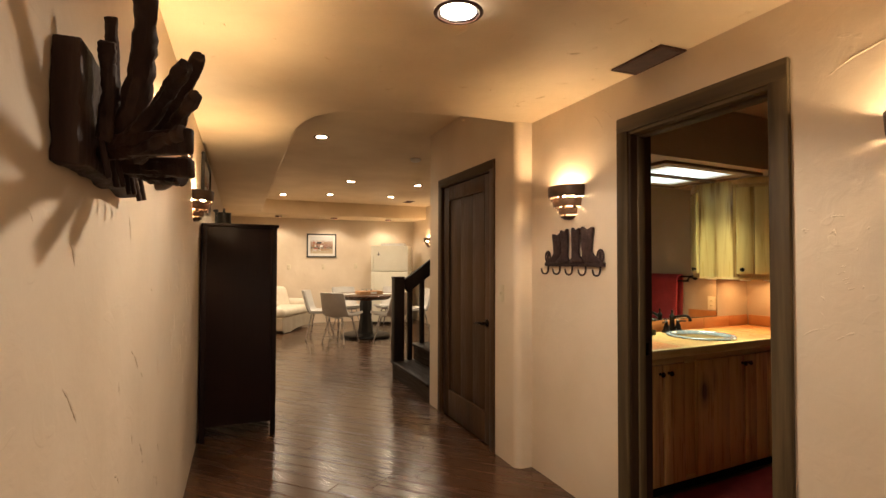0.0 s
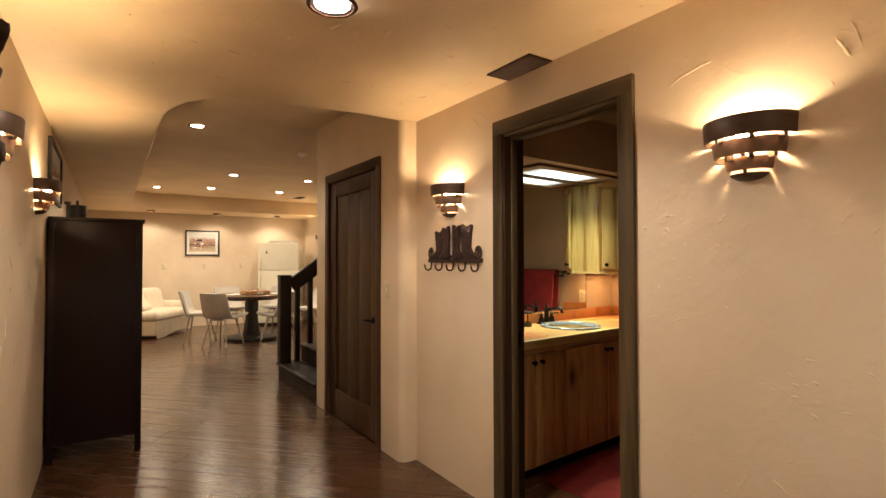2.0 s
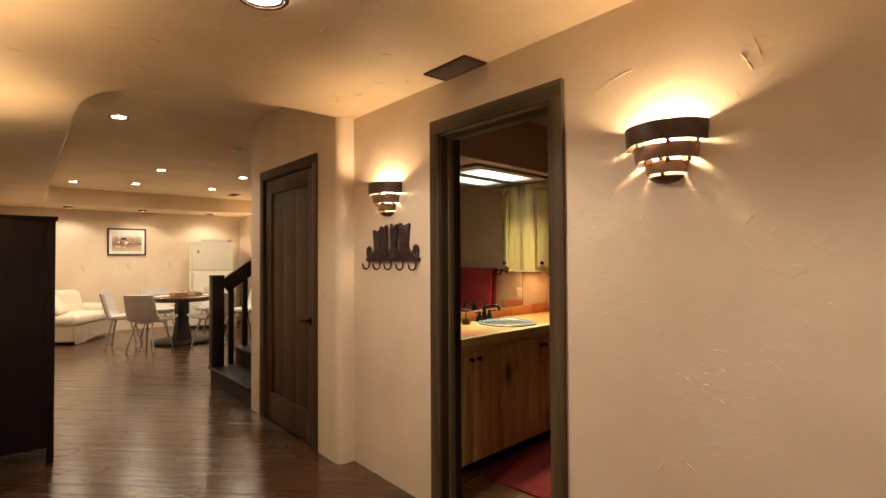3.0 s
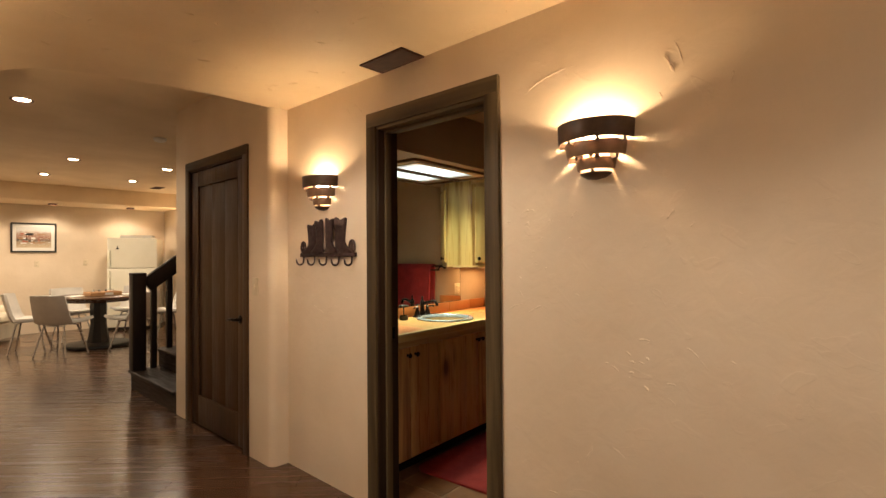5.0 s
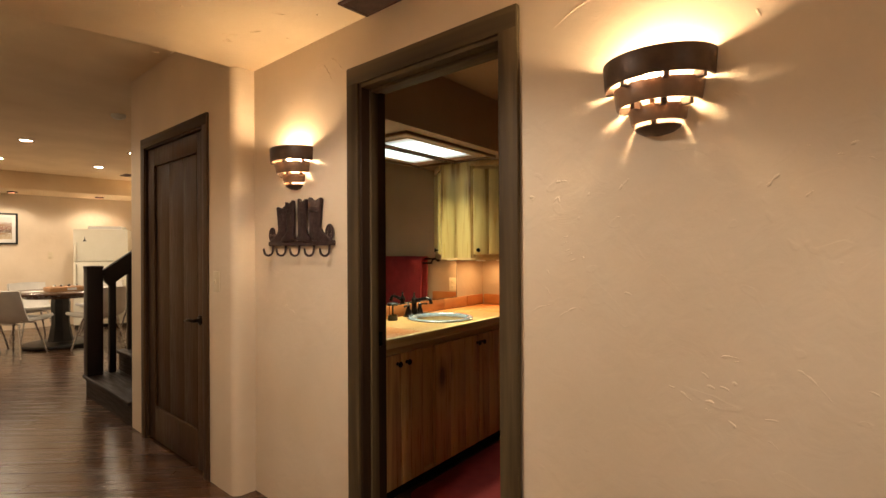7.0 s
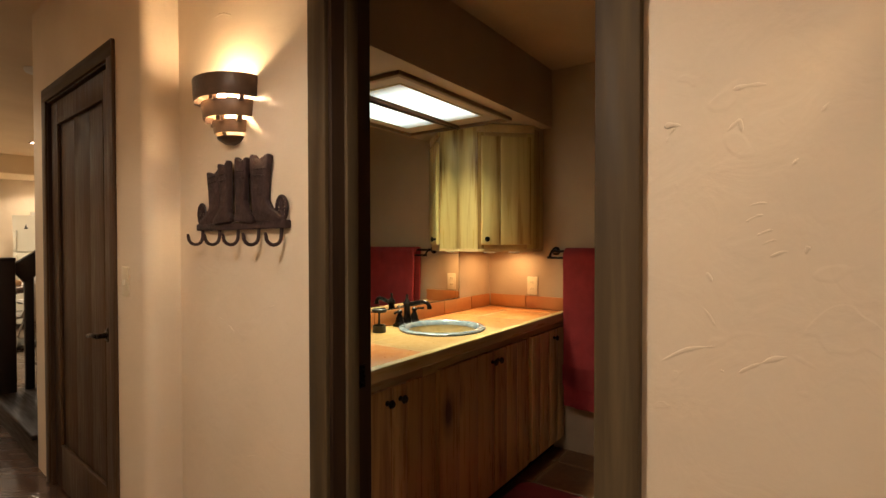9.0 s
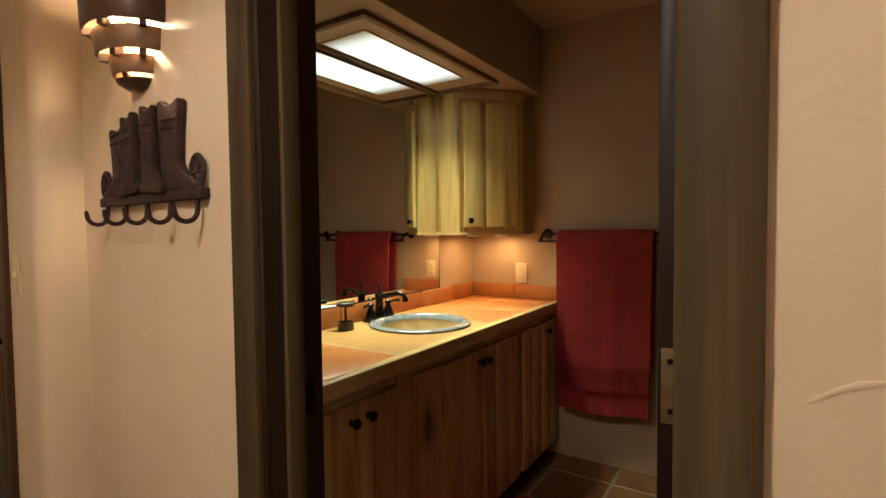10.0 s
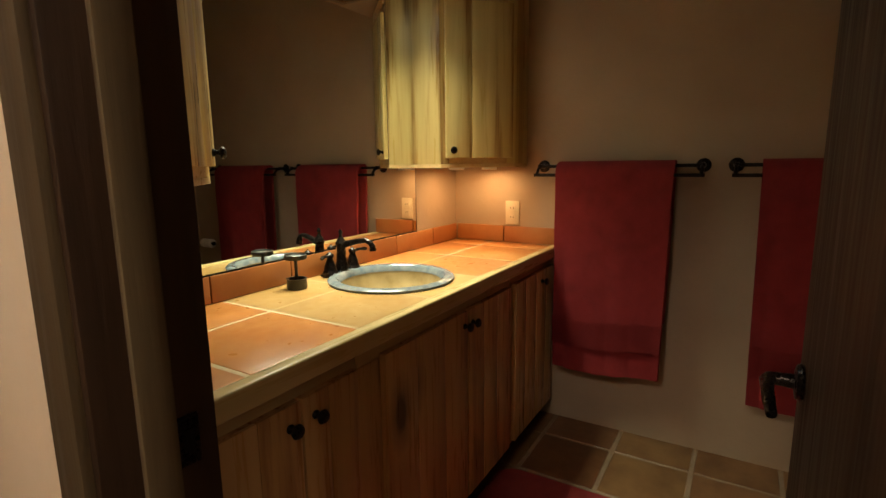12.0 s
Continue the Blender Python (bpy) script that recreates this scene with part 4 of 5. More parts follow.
sofa = thing("sofa", pose(0.90, 10.51, 0, 0, 0, 58), "cream slipcovered loveseat with loose back cushions", "sofa")
part("base", soft((-0.64, -0.43, 0.05), (0.64, 0.34, 0.30), 0.03, None, 0.004), M_SOFA, sofa)
skirt = bmesh.new()
tops, hems = [], []
for k in range(29):
    x = -0.645 + 1.29 * k / 28
    tops.append(skirt.verts.new((x, -0.437, 0.29)))
    hems.append(skirt.verts.new((x, -0.452 - 0.012 * math.sin(k * 1.3), 0.012 + 0.055 * max(0.0, math.sin((k - 6) / 22 * math.pi)))))
for k in range(28):
    skirt.faces.new((tops[k], tops[k + 1], hems[k + 1], hems[k]))
bmesh.ops.solidify(skirt, geom=skirt.faces[:], thickness=0.008)
part("skirt", skirt, M_SOFA, sofa)
part("arm", soft((0.44, -0.40, 0.05), (0.65, 0.34, 0.56), 0.095, None, 0.01, 3), M_SOFA, sofa)
part("backrest", soft((-0.64, 0.15, 0.06), (0.62, 0.36, 0.74), 0.09, None, 0.02, 5), M_SOFA, sofa)
part("seat_cushion", soft((-0.655, -0.465, 0.30), (0.44, 0.18, 0.455), 0.065, None, 0.016, 7), M_SOFA, sofa)
for x, a, q in ((-0.34, 8, 1), (0.18, -6, 2)):
    part("back_cushion", soft((-0.28, -0.09, -0.22), (0.28, 0.09, 0.24), 0.08, pose(x, 0.10, 0.67 - 0.05 * q, -16, 0, a), 0.02, q), M_SOFA, sofa)
pil = thing("throw_pillow", pose(0.80, 10.06, 0.47, 0, 0, 66), "soft cream throw pillow on the loveseat", "pillow")
part("pillow", soft((-0.2, -0.07, 0.0), (0.2, 0.07, 0.33), 0.06, pose(0, 0, 0, -38, 0, 0), 0.015, 9), M_SOFA, pil)

# ---- refrigerator ----
FR = pose(3.165, 10.42, 0, 0, 0, -25)
fr = thing("refrigerator", FR, "almond white top-freezer refrigerator", "refrigerator")
part("body", boxed((-0.40, 0.06, 0.03), (0.40, 0.76, 1.69), 0.008), M_FRIDGE, fr)
for z0, z1, name in ((0.06, 1.135, "refrigerator_door"), (1.145, 1.70, "freezer_door")):
    d = part(name, boxed((-0.40, 0.0, z0), (0.40, 0.058, z1), 0.012, 3), M_FRIDGE, fr)
    hz = (z0 + 0.62, z1 - 0.03) if name.startswith("ref") else (z0 + 0.03, z0 + 0.33)
    part("handle", boxed((-0.375, -0.04, hz[0]), (-0.345, 0.0, hz[1]), 0.010, 3), M_FRIDGE, d)
part("kick_plate", boxed((-0.39, 0.03, 0.0), (0.39, 0.07, 0.06)), M_BLACK, fr)
single("fridge_magnet", slab(bmesh.new(), [(-0.03, -0.03), (0.03, -0.03), (0.008, 0.0), (0.0, 0.045), (-0.012, 0.0)], 0, 0.006, 0.001), M_BLACK,
       "small dark triangular magnet on the freezer door", "magnet", FR @ pose(-0.235, -0.001, 1.52, 90, 0, 0))
bx = thing("storage_box", FR @ pose(0.04, 0.30, 1.70), "flat white lidded box on the refrigerator", "box")
part("body", boxed((-0.25, -0.2, 0), (0.25, 0.2, 0.04), 0.004), M_WHITE, bx)
part("lid", boxed((-0.255, -0.205, 0.04), (0.255, 0.205, 0.055), 0.004), M_WHITE, bx)

# ==== bathroom ====
# ---- vanity ----
CT = 0.86
def knob(parent, x, y, z, turn=0):
    k = lathe(bmesh.new(), [(0, 0), (0.009, 0), (0.010, 0.003), (0.006, 0.008), (0.006, 0.014), (0.014, 0.019), (0.016, 0.024), (0.012, 0.030), (0.0, 0.032)], 20, pose(x, y, z, 0, 0, turn) @ pose(0, 0, 0, 90, 0, 0))
    return part("knob", k, M_BRONZE, parent, "round dark bronze knob")


def vanity_unit(u0, u1, doors, label):
    """doors: (left, right, knob or None) in the bathroom's axes."""
    t = thing("vanity_cabinet", bath(u0, 0, 0), label, "cabinet", "vanity cabinets")
    w = u1 - u0
    part("carcass", boxed((0.0, -0.51, 0.085), (w, -0.005, CT - 0.045 if w < 0.8 else 0.70)), M_VAN, t)
    part("toe_kick", boxed((0.0, -0.47, 0.0), (w, -0.02, 0.085)), M_VOID, t)
    part("top_rail", boxed((0.001, -0.53, 0.765), (w - 0.001, -0.51, CT - 0.045), 0.002), M_HICK_U, t)
    part("bottom_rail", boxed((0.001, -0.53, 0.085), (w - 0.001, -0.51, 0.115), 0.002), M_HICK_U, t)
    for x0, x1 in ((0.001, doors[0][0] - u0 + 0.012), (doors[-1][1] - u0 - 0.012, w - 0.001)):
        part("stile", boxed((x0, -0.529, 0.116), (x1, -0.51, 0.764), 0.002), M_VAN, t)
    for a, b, k in doors:
        d = new("door")
        d.parent = t
        n = max(2, round((b - a) / 0.13))
        xs = [a - u0 + (b - a) * q / n + (0.012 * math.sin(7 * a + 3 * q) if 0 < q < n else 0) for q in range(n + 1)]
        me = mesh("door", boxed((a - u0, -0.541, 0.10), (b - u0, -0.530, 0.775)), M_VAN)
        bpy.data.objects.remove(d)
        d = new("door", me)
        d.parent = t
        for x0, x1 in zip(xs, xs[1:]):
            part("plank", boxed((x0 + 0.0004, -0.550, 0.10), (x1 - 0.0004, -0.540, 0.775), 0.002), M_VAN, d)
        if k is not None:
            knob(d, k - u0, -0.550, 0.728)
    return t


vanity_unit(-1.93, -1.435, ((-1.86, -1.631, -1.663), (-1.626, -1.452, -1.593)), "hickory vanity cabinet with two plank doors")
vanity_unit(-1.433, -0.515, ((-1.345, -0.904, -0.926), (-0.896, -0.545, -0.872)), "wide hickory vanity cabinet under the sink")
vanity_unit(-0.513, -0.004, ((-0.49, -0.262, None), (-0.257, -0.035, -0.20)), "hickory vanity cabinet in the far corner")

top = thing("countertop", bath(0, 0, 0), "terracotta tiled countertop with hickory edge in a panel-lit tone", "countertop")
def pierced(x0, y0, x1, y1, z, hole, r):
    """A sheet at height z with a round opening whose edge the sink's rim covers."""
    s = bmesh.new()
    nx, ny = max(1, round((x1 - x0) / 0.015)), max(1, round((y1 - y0) / 0.015))
    vs = [[s.verts.new((x0 + (x1 - x0) * i / nx, y0 + (y1 - y0) * j / ny, z)) for j in range(ny + 1)] for i in range(nx + 1)]
    for i in range(nx):
        for j in range(ny):
            c = (vs[i][j].co + vs[i + 1][j + 1].co) / 2
            if math.hypot(c.x - hole[0], c.y - hole[1]) > r:
                s.faces.new((vs[i][j], vs[i + 1][j], vs[i + 1][j + 1], vs[i][j + 1]))
    bmesh.ops.delete(s, geom=[v for v in s.verts if not v.link_faces], context="VERTS")
    return s


HOLE, HR = (-0.94, -0.272), 0.195
part("substrate", pierced(-1.93, -0.525, -0.001, -0.001, CT - 0.0015, HOLE, HR), M_GROUT, top)
part("wood_edge", boxed((-1.94, -0.562, CT - 0.046), (-0.001, -0.526, CT + 0.004), 0.006, 3), M_EDGE, top, "hickory edge strip in a panel-lit tone")
GU, GV = 0.318, 0.313
us = [-1.409 + GU * k for k in range(-2, 6)]
us = [max(min(u, -0.012), -1.93) for u in us] 
vs = [-0.526, -0.212, -0.001]
for a, b in zip(us, us[1:]):
    for c, d in zip(vs, vs[1:]):
        if b - a > 0.03:
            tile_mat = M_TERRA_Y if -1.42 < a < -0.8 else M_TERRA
            near = math.hypot(max(a - HOLE[0], 0, HOLE[0] - b), max(c - HOLE[1], 0, HOLE[1] - d)) < HR
            if near:
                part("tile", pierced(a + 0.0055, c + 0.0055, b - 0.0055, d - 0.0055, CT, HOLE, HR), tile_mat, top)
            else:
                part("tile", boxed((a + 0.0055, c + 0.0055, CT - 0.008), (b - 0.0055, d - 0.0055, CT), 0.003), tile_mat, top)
splash = thing("backsplash", bath(0, 0, 0), "low terracotta tile splash along the wall", "backsplash")
for k in range(7):
    a, b = -1.93 + 0.30 * k - 0.12, -1.93 + 0.30 * (k + 1) - 0.12
    a, b = max(a, -1.93), min(b, -0.014)
    if b - a > 0.02:
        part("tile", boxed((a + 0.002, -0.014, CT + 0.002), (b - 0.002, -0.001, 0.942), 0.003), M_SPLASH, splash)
for k in range(2):
    a, b = -0.545 + 0.265 * k, -0.545 + 0.265 * (k + 1)
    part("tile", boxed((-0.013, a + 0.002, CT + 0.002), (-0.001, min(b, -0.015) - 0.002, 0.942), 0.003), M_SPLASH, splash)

sink = thing("sink", bath(-0.94, -0.272, CT), "round glazed drop-in sink with blue-grey rim", "sink")
part("rim", lathe(bmesh.new(), [(0.215, 0.001), (0.217, 0.008), (0.207, 0.014), (0.188, 0.013), (0.178, 0.004), (0.174, -0.010)], 48), M_RIM, sink, "blue-grey glazed rim")
part("bowl", lathe(bmesh.new(), [(0.176, -0.006), (0.172, -0.03), (0.155, -0.075), (0.11, -0.112), (0.05, -0.125), (0.022, -0.127), (0, -0.127)], 48), M_BOWL, sink, "tan glazed bowl")
part("drain", lathe(bmesh.new(), [(0.022, -0.126), (0.020, -0.123), (0.008, -0.124), (0, -0.126)], 20), M_BRONZE, sink)

fau = thing("faucet", bath(-0.955, -0.060, CT), "dark oiled bronze bridge faucet with two levers", "faucet")
part("base", boxed((-0.085, -0.028, 0.0), (0.085, 0.028, 0.012), 0.006, 3), M_BRONZE, fau)
part("body", lathe(bmesh.new(), [(0.024, 0.012), (0.026, 0.03), (0.019, 0.045), (0.016, 0.10), (0.021, 0.112), (0.016, 0.122), (0.009, 0.132), (0.005, 0.142), (0.008, 0.150), (0.005, 0.160), (0, 0.163)], 20), M_BRONZE, fau)
part("spout", tube(bmesh.new(), [(0, -0.005, 0.104), (0.006, -0.035, 0.113), (0.012, -0.07, 0.122), (0.017, -0.10, 0.126), (0.020, -0.118, 0.120), (0.022, -0.127, 0.106), (0.022, -0.129, 0.094), (0.022, -0.129, 0.090)], [0.013, 0.011, 0.0095, 0.0095, 0.010, 0.011, 0.013, 0.0125], 14), M_BRONZE, fau)
for x in (-0.06, 0.06):
    h = part("lever_handle", lathe(bmesh.new(), [(0.027, 0.010), (0.028, 0.016), (0.022, 0.024), (0.020, 0.040), (0.013, 0.058), (0.010, 0.066), (0.015, 0.071), (0.014, 0.080), (0.006, 0.085), (0.0, 0.092)], 20, Matrix.Translation((x, 0, 0))), M_BRONZE, fau)
    part("lever_arm", tube(bmesh.new(), [(x, 0, 0.074), (x * 1.5, -0.008, 0.078), (x * 1.9, -0.016, 0.076), (x * 2.0, -0.018, 0.075)], [0.006, 0.005, 0.0075, 0.005], 10), M_BRONZE, h)

hold = thing("toothbrush_holder", bath(-1.195, -0.085, CT), "dark metal toothbrush holder standing on the counter", "holder")
part("cup", lathe(bmesh.new(), [(0, 0), (0.031, 0), (0.033, 0.004), (0.031, 0.030), (0.033, 0.034), (0.027, 0.034), (0.026, 0.008), (0, 0.007)], 24), M_BLACK, hold)
part("stem", tube(bmesh.new(), [(0, 0, 0.005), (0, 0, 0.10)], 0.0055, 10), M_BLACK, hold)
part("ring", lathe(bmesh.new(), [(0.0, 0.094), (0.034, 0.096), (0.036, 0.100), (0.036, 0.110), (0.032, 0.112), (0.028, 0.106), (0.0, 0.104)], 24), M_BLACK, hold)

# ---- mirror ----
mir = thing("wall_mirror", bath(-0.96, -0.001, 0.943), "large plain mirror above the vanity", "mirror")
part("glass", boxed((-0.80, -0.006, 0.0), (0.574, 0.0, 1.035), 0.001, 1), M_MIRROR, mir, smooth=0)
part("edge_strip", boxed((0.5745, -0.0068, 0.0), (0.5765, 0.0, 1.035)), M_BRONZE, mir, smooth=0)
part("edge_strip", boxed((-0.80, -0.012, 1.0355), (0.5765, 0.0, 1.046), 0.002), M_BRONZE, mir)
part("edge_strip", boxed((-0.80, -0.009, -0.001), (0.5765, 0.0, 0.004)), M_BRONZE, mir, smooth=0)


# ---- corner cabinets ----
def corner_cabinet(m, side, label):
    """Five-sided corner cabinet; its corner at the origin, reaching along -x * side and -y."""
    t = thing("corner_cabinet", m, label, "cabinet", "corner cabinets")
    A, R, Z0, Z1 = (0.392, 0.146, 1.232, 1.999) if side > 0 else (0.378, 0.142, 1.208, 1.999)
    pts = [(0, 0), (-A, 0), (-A, -R), (-R, -A), (0, -A)]
    o = [(x * side, y) for x, y in pts]
    part("bottom", slab(bmesh.new(), o, Z0, Z0 + 0.016), M_HICK_U, t)
    part("top", slab(bmesh.new(), o, Z1 - 0.02, Z1), M_HICK_U, t)
    part("side", boxed((min(-A * side, (-A + 0.018) * side), -R, Z0 + 0.016), (max(-A * side, (-A + 0.018) * side), -0.001, Z1 - 0.02), 0.001), M_HICK, t)
    part("side", boxed((min(-R * side, -0.001 * side), -A, Z0 + 0.016), (max(-R * side, -0.001 * side), -A + 0.018, Z1 - 0.02), 0.001), M_HICK, t)
    a, b = Vector((-A * side, -R, 0)), Vector((-R * side, -A, 0))
    if side < 0:
        a, b = b, a
    w = (b - a).length
    fm = Matrix.Translation(a) @ Matrix.Rotation(math.atan2((b - a).y, (b - a).x), 4, "Z")
    part("face_frame", boxed((0.0, 0.001, Z0 + 0.016), (0.04, 0.018, Z1 - 0.02), 0.001, 1, fm), M_HICK, t)
    part("face_frame", boxed((w - 0.04, 0.001, Z0 + 0.016), (w, 0.018, Z1 - 0.02), 0.001, 1, fm), M_HICK, t)
    part("face_frame", boxed((0.04, 0.001, Z0 + 0.016), (w - 0.04, 0.018, Z0 + 0.075), 0.001, 1, fm), M_HICK_U, t)
    part("face_frame", boxed((0.04, 0.001, Z1 - 0.085), (w - 0.04, 0.018, Z1 - 0.02), 0.001, 1, fm), M_HICK_U, t)
    d = part("door", boxed((0.022, -0.009, Z0 + 0.042), (w - 0.018, 0.0, Z1 - 0.075), 0.001, 1, fm), M_HICK, t)
    cut = 0.40 * w if side > 0 else 0.6 * w
    part("plank", boxed((0.022, -0.019, Z0 + 0.042), (cut - 0.0006, -0.008, Z1 - 0.075), 0.003, 2, fm), M_HICK, d)
    part("plank", boxed((cut + 0.0006, -0.019, Z0 + 0.042), (w - 0.018, -0.008, Z1 - 0.075), 0.003, 2, fm), M_HICK, d)
    kx = 0.05 if side > 0 else w - 0.05
    p = fm @ Vector((kx, -0.019, Z0 + 0.075))
    knob(d, p.x, p.y, p.z, math.degrees(math.atan2((b - a).y, (b - a).x)))
    part("crown", boxed((-0.005, -0.012, Z1 - 0.05), (w + 0.005, 0.0, Z1 - 0.002), 0.003, 2, fm), M_HICK_U, t)
    return t, Z0


cab, cz = corner_cabinet(bath(-0.001, -0.001, 0), 1, "light hickory corner wall cabinet with dark streaks")
corner_cabinet(bath(-1.888, -0.001, 0), -1, "light hickory corner wall cabinet beside the doorway wall")
for u, v in ((-0.24, -0.14), (-0.12, -0.25)):
    pk = thing("puck_light", bath(u, v, cz), "small lit puck light under the corner cabinet", "cabinet light", "puck lights")
    part("housing", lathe(bmesh.new(), [(0.036, 0.0), (0.036, -0.010), (0.030, -0.012), (0.026, -0.008)], 24), M_WHITE, pk)
    part("lens", lathe(bmesh.new(), [(0, -0.011), (0.024, -0.010), (0.027, -0.008)], 20), M_PUCK, pk, "glowing warm lens")

# ---- fluorescent panel in the soffit ----
lamp = thing("ceiling_light", bath(-0.90, -0.185, 2.0), "fluorescent ceiling panel with wooden frame, switched on", "ceiling light")
for x0, y0, x1, y1 in ((-0.49, -0.195, 0.50, -0.168), (-0.49, 0.152, 0.50, 0.180), (-0.49, -0.168, -0.463, 0.152), (0.473, -0.168, 0.50, 0.152)):
    part("frame", boxed((x0, y0, -0.020), (x1, y1, 0.0), 0.004), M_LIGHTFRAME, lamp, "brown wooden frame")
for x0, y0, x1, y1 in ((-0.365, -0.092, 0.345, -0.084), (-0.365, 0.134, 0.345, 0.142), (-0.365, -0.084, -0.357, 0.134), (0.337, -0.084, 0.345, 0.134)):
    part("lip", boxed((x0, y0, -0.010), (x1, y1, -0.004), 0.001), M_EDGE, lamp)
part("lens", boxed((-0.357, -0.084, -0.010), (0.337, 0.134, -0.003), 0.002), M_TUBE, lamp, "bright ribbed plastic lens")
part("panel", boxed((-0.463, -0.168, -0.005), (0.473, 0.152, -0.001)), M_BATHWALL, lamp)
tubes = bpy.data.lights.new("fluorescent_tubes", "AREA")
tubes.shape, tubes.size, tubes.size_y, tubes.energy, tubes.color, tubes.spread = "RECTANGLE", 0.60, 0.19, TUBE_WATTS, (0.98, 0.97, 0.70), radians(90)
new("fluorescent_tubes", tubes).matrix_basis = bath(-0.91, -0.16, 1.986)


# ---- towel bars and towels ----
def towel_bar(v0, v1):
    t = thing("towel_bar", bath(0, v0, 1.232), "dark oiled bronze double towel bar on the wall", "towel bar", "towel bars")
    w = v1 - v0
    for v in (0.0, w):
        r = part("rose", lathe(bmesh.new(), [(0, 0.0), (0.026, 0.0), (0.028, 0.004), (0.022, 0.010), (0.012, 0.012), (0.010, 0.03), (0, 0.03)], 24, pose(0, v, 0, 0, -90, 0)), M_BRONZE, t)
        part("post", tube(bmesh.new(), [(-0.012, v, 0), (-0.06, v, 0), (-0.085, v, -0.012), (-0.105, v, -0.036)], [0.009, 0.009, 0.007, 0.008], 12), M_BRONZE, r)
        part("finial", lathe(bmesh.new(), [(0, -0.012), (0.009, -0.008), (0.012, 0.0), (0.009, 0.008), (0, 0.012)], 14, pose(-0.062, v, 0, 90, 0, 0)), M_BRONZE, r)
    part("rail", tube(bmesh.new(), [(-0.062, 0, 0), (-0.062, w, 0)], 0.0075, 12), M_BRONZE, t)
    part("rail", tube(bmesh.new(), [(-0.105, -0.012, -0.038), (-0.105, w + 0.012, -0.038)], 0.0075, 12), M_BRONZE, t)
    return t


def towel(v0, v1, low, back, label, seed):
    """A folded bath towel over the upper rail, front longer than the back."""
    rng = random.Random(seed)
    s = bmesh.new()
    z0 = 1.240
    prof = [(-0.034, back)] + [(-0.034, back + (z0 - back) * k / 6) for k in range(1, 7)]
    prof += [(-0.062 + 0.028 * math.cos(a), z0 + 0.014 * math.sin(a)) for a in (math.pi * k / 8 for k in range(1, 6))]
    prof += [(-0.095, z0 + 0.006), (-0.115, z0 - 0.012)]
    prof += [(-0.124 - 0.004 * min(1, k / 4), z0 - 0.03 + (low - z0 + 0.03) * k / 22) for k in range(0, 23)]
    n = 34
    rows = []
    ph = rng.uniform(0, 6)
    for x, z in prof:
        row = []
        for k in range(n + 1):
            q = k / n
            drop = max(0.0, z0 - z)
            wave = 0.010 * drop * math.sin(q * 9 + ph) + 0.008 * drop * math.sin(q * 21 + 2 * ph)
            pull = 0.03 * drop * (q - 0.5) * -1
            row.append(s.verts.new((x - abs(wave) * 0.8 - 0.004 * noise.noise(Vector((q * 5, z * 6, seed))), v0 + (v1 - v0) * q + pull, z + 0.012 * math.sin(q * 5 + ph) * (drop > 0.6))))
        rows.append(row)
    for a, b in zip(rows, rows[1:]):
        for k in range(n):
            s.faces.new((a[k], a[k + 1], b[k + 1], b[k]))
    band = bmesh.new()
    strip = [[band.verts.new(v.co + Vector((-0.0165, 0, 0))) for v in row] for row in rows[-7:-3]]
    for a, b in zip(strip, strip[1:]):
        for k in range(n):
            band.faces.new((a[k], a[k + 1], b[k + 1], b[k]))
    bmesh.ops.solidify(band, geom=band.faces[:], thickness=0.003)
    bmesh.ops.recalc_face_normals(s, faces=s.faces)
    bmesh.ops.solidify(s, geom=s.faces[:], thickness=0.014)
    t = thing("towel", bath(0, 0, 0), label, "towel", "red towels")
    part("cloth", s, M_TOWEL, t, smooth=70)
    part("woven_band", band, M_TOWEL_BAND, t, smooth=70)
    return t


towel_bar(-1.150, -0.482)
towel_bar(-1.935, -1.265)
towel(-1.055, -0.575, 0.32, 0.55, "dark red folded bath towel hanging over the bar", 3)
towel(-1.83, -1.350, 0.31, 0.5, "dark red bath towel hanging near the open door", 8)

# paper holder opposite the mirror
ph = thing("toilet_paper_holder", bath(0, -2.12, 0.70, 90), "dark paper holder with a white roll on the wall", "paper holder")
part("bracket", boxed((-0.02, 0.0, -0.02), (0.02, 0.012, 0.02), 0.004), M_BRONZE, ph)
part("arm", tube(bmesh.new(), [(0, 0.01, 0), (0, 0.07, 0), (0.13, 0.07, 0)], 0.006, 10), M_BRONZE, ph)
part("roll", lathe(bmesh.new(), [(0.014, 0.0), (0.031, 0.0), (0.031, 0.1), (0.014, 0.1), (0.014, 0.0)], 24, pose(0.02, 0.07, 0, 0, 90, 0)), M_MAT, ph)
part("finial", lathe(bmesh.new(), [(0, -0.012), (0.013, -0.006), (0.015, 0.0), (0.013, 0.006), (0, 0.012)], 16, pose(0.135, 0.07, 0, 0, 90, 0)), M_BRONZE, ph)

# ---- rug ----
rug = bmesh.new()
pts = []
for cx, cy, a0 in ((-0.62, -0.60, 0), (-1.50, -0.60, 90), (-1.50, -1.08, 180), (-0.62, -1.08, 270)):
    for k in range(7):
        a = radians(a0 + 15 * k)
        pts.append((cx + 0.08 * math.cos(a), cy + 0.08 * math.sin(a)))
slab(rug, pts, 0.0, 0.016, 0.005, BATH)
single("bath_rug", rug, M_RUG, "red shaggy bath rug on the tile floor", "rug")

# ---- bathroom floor tiles ----
def shared(name, me, parent, m):
    ob = new(name, me)
    ob.parent = parent
    ob.matrix_basis = m
    return ob


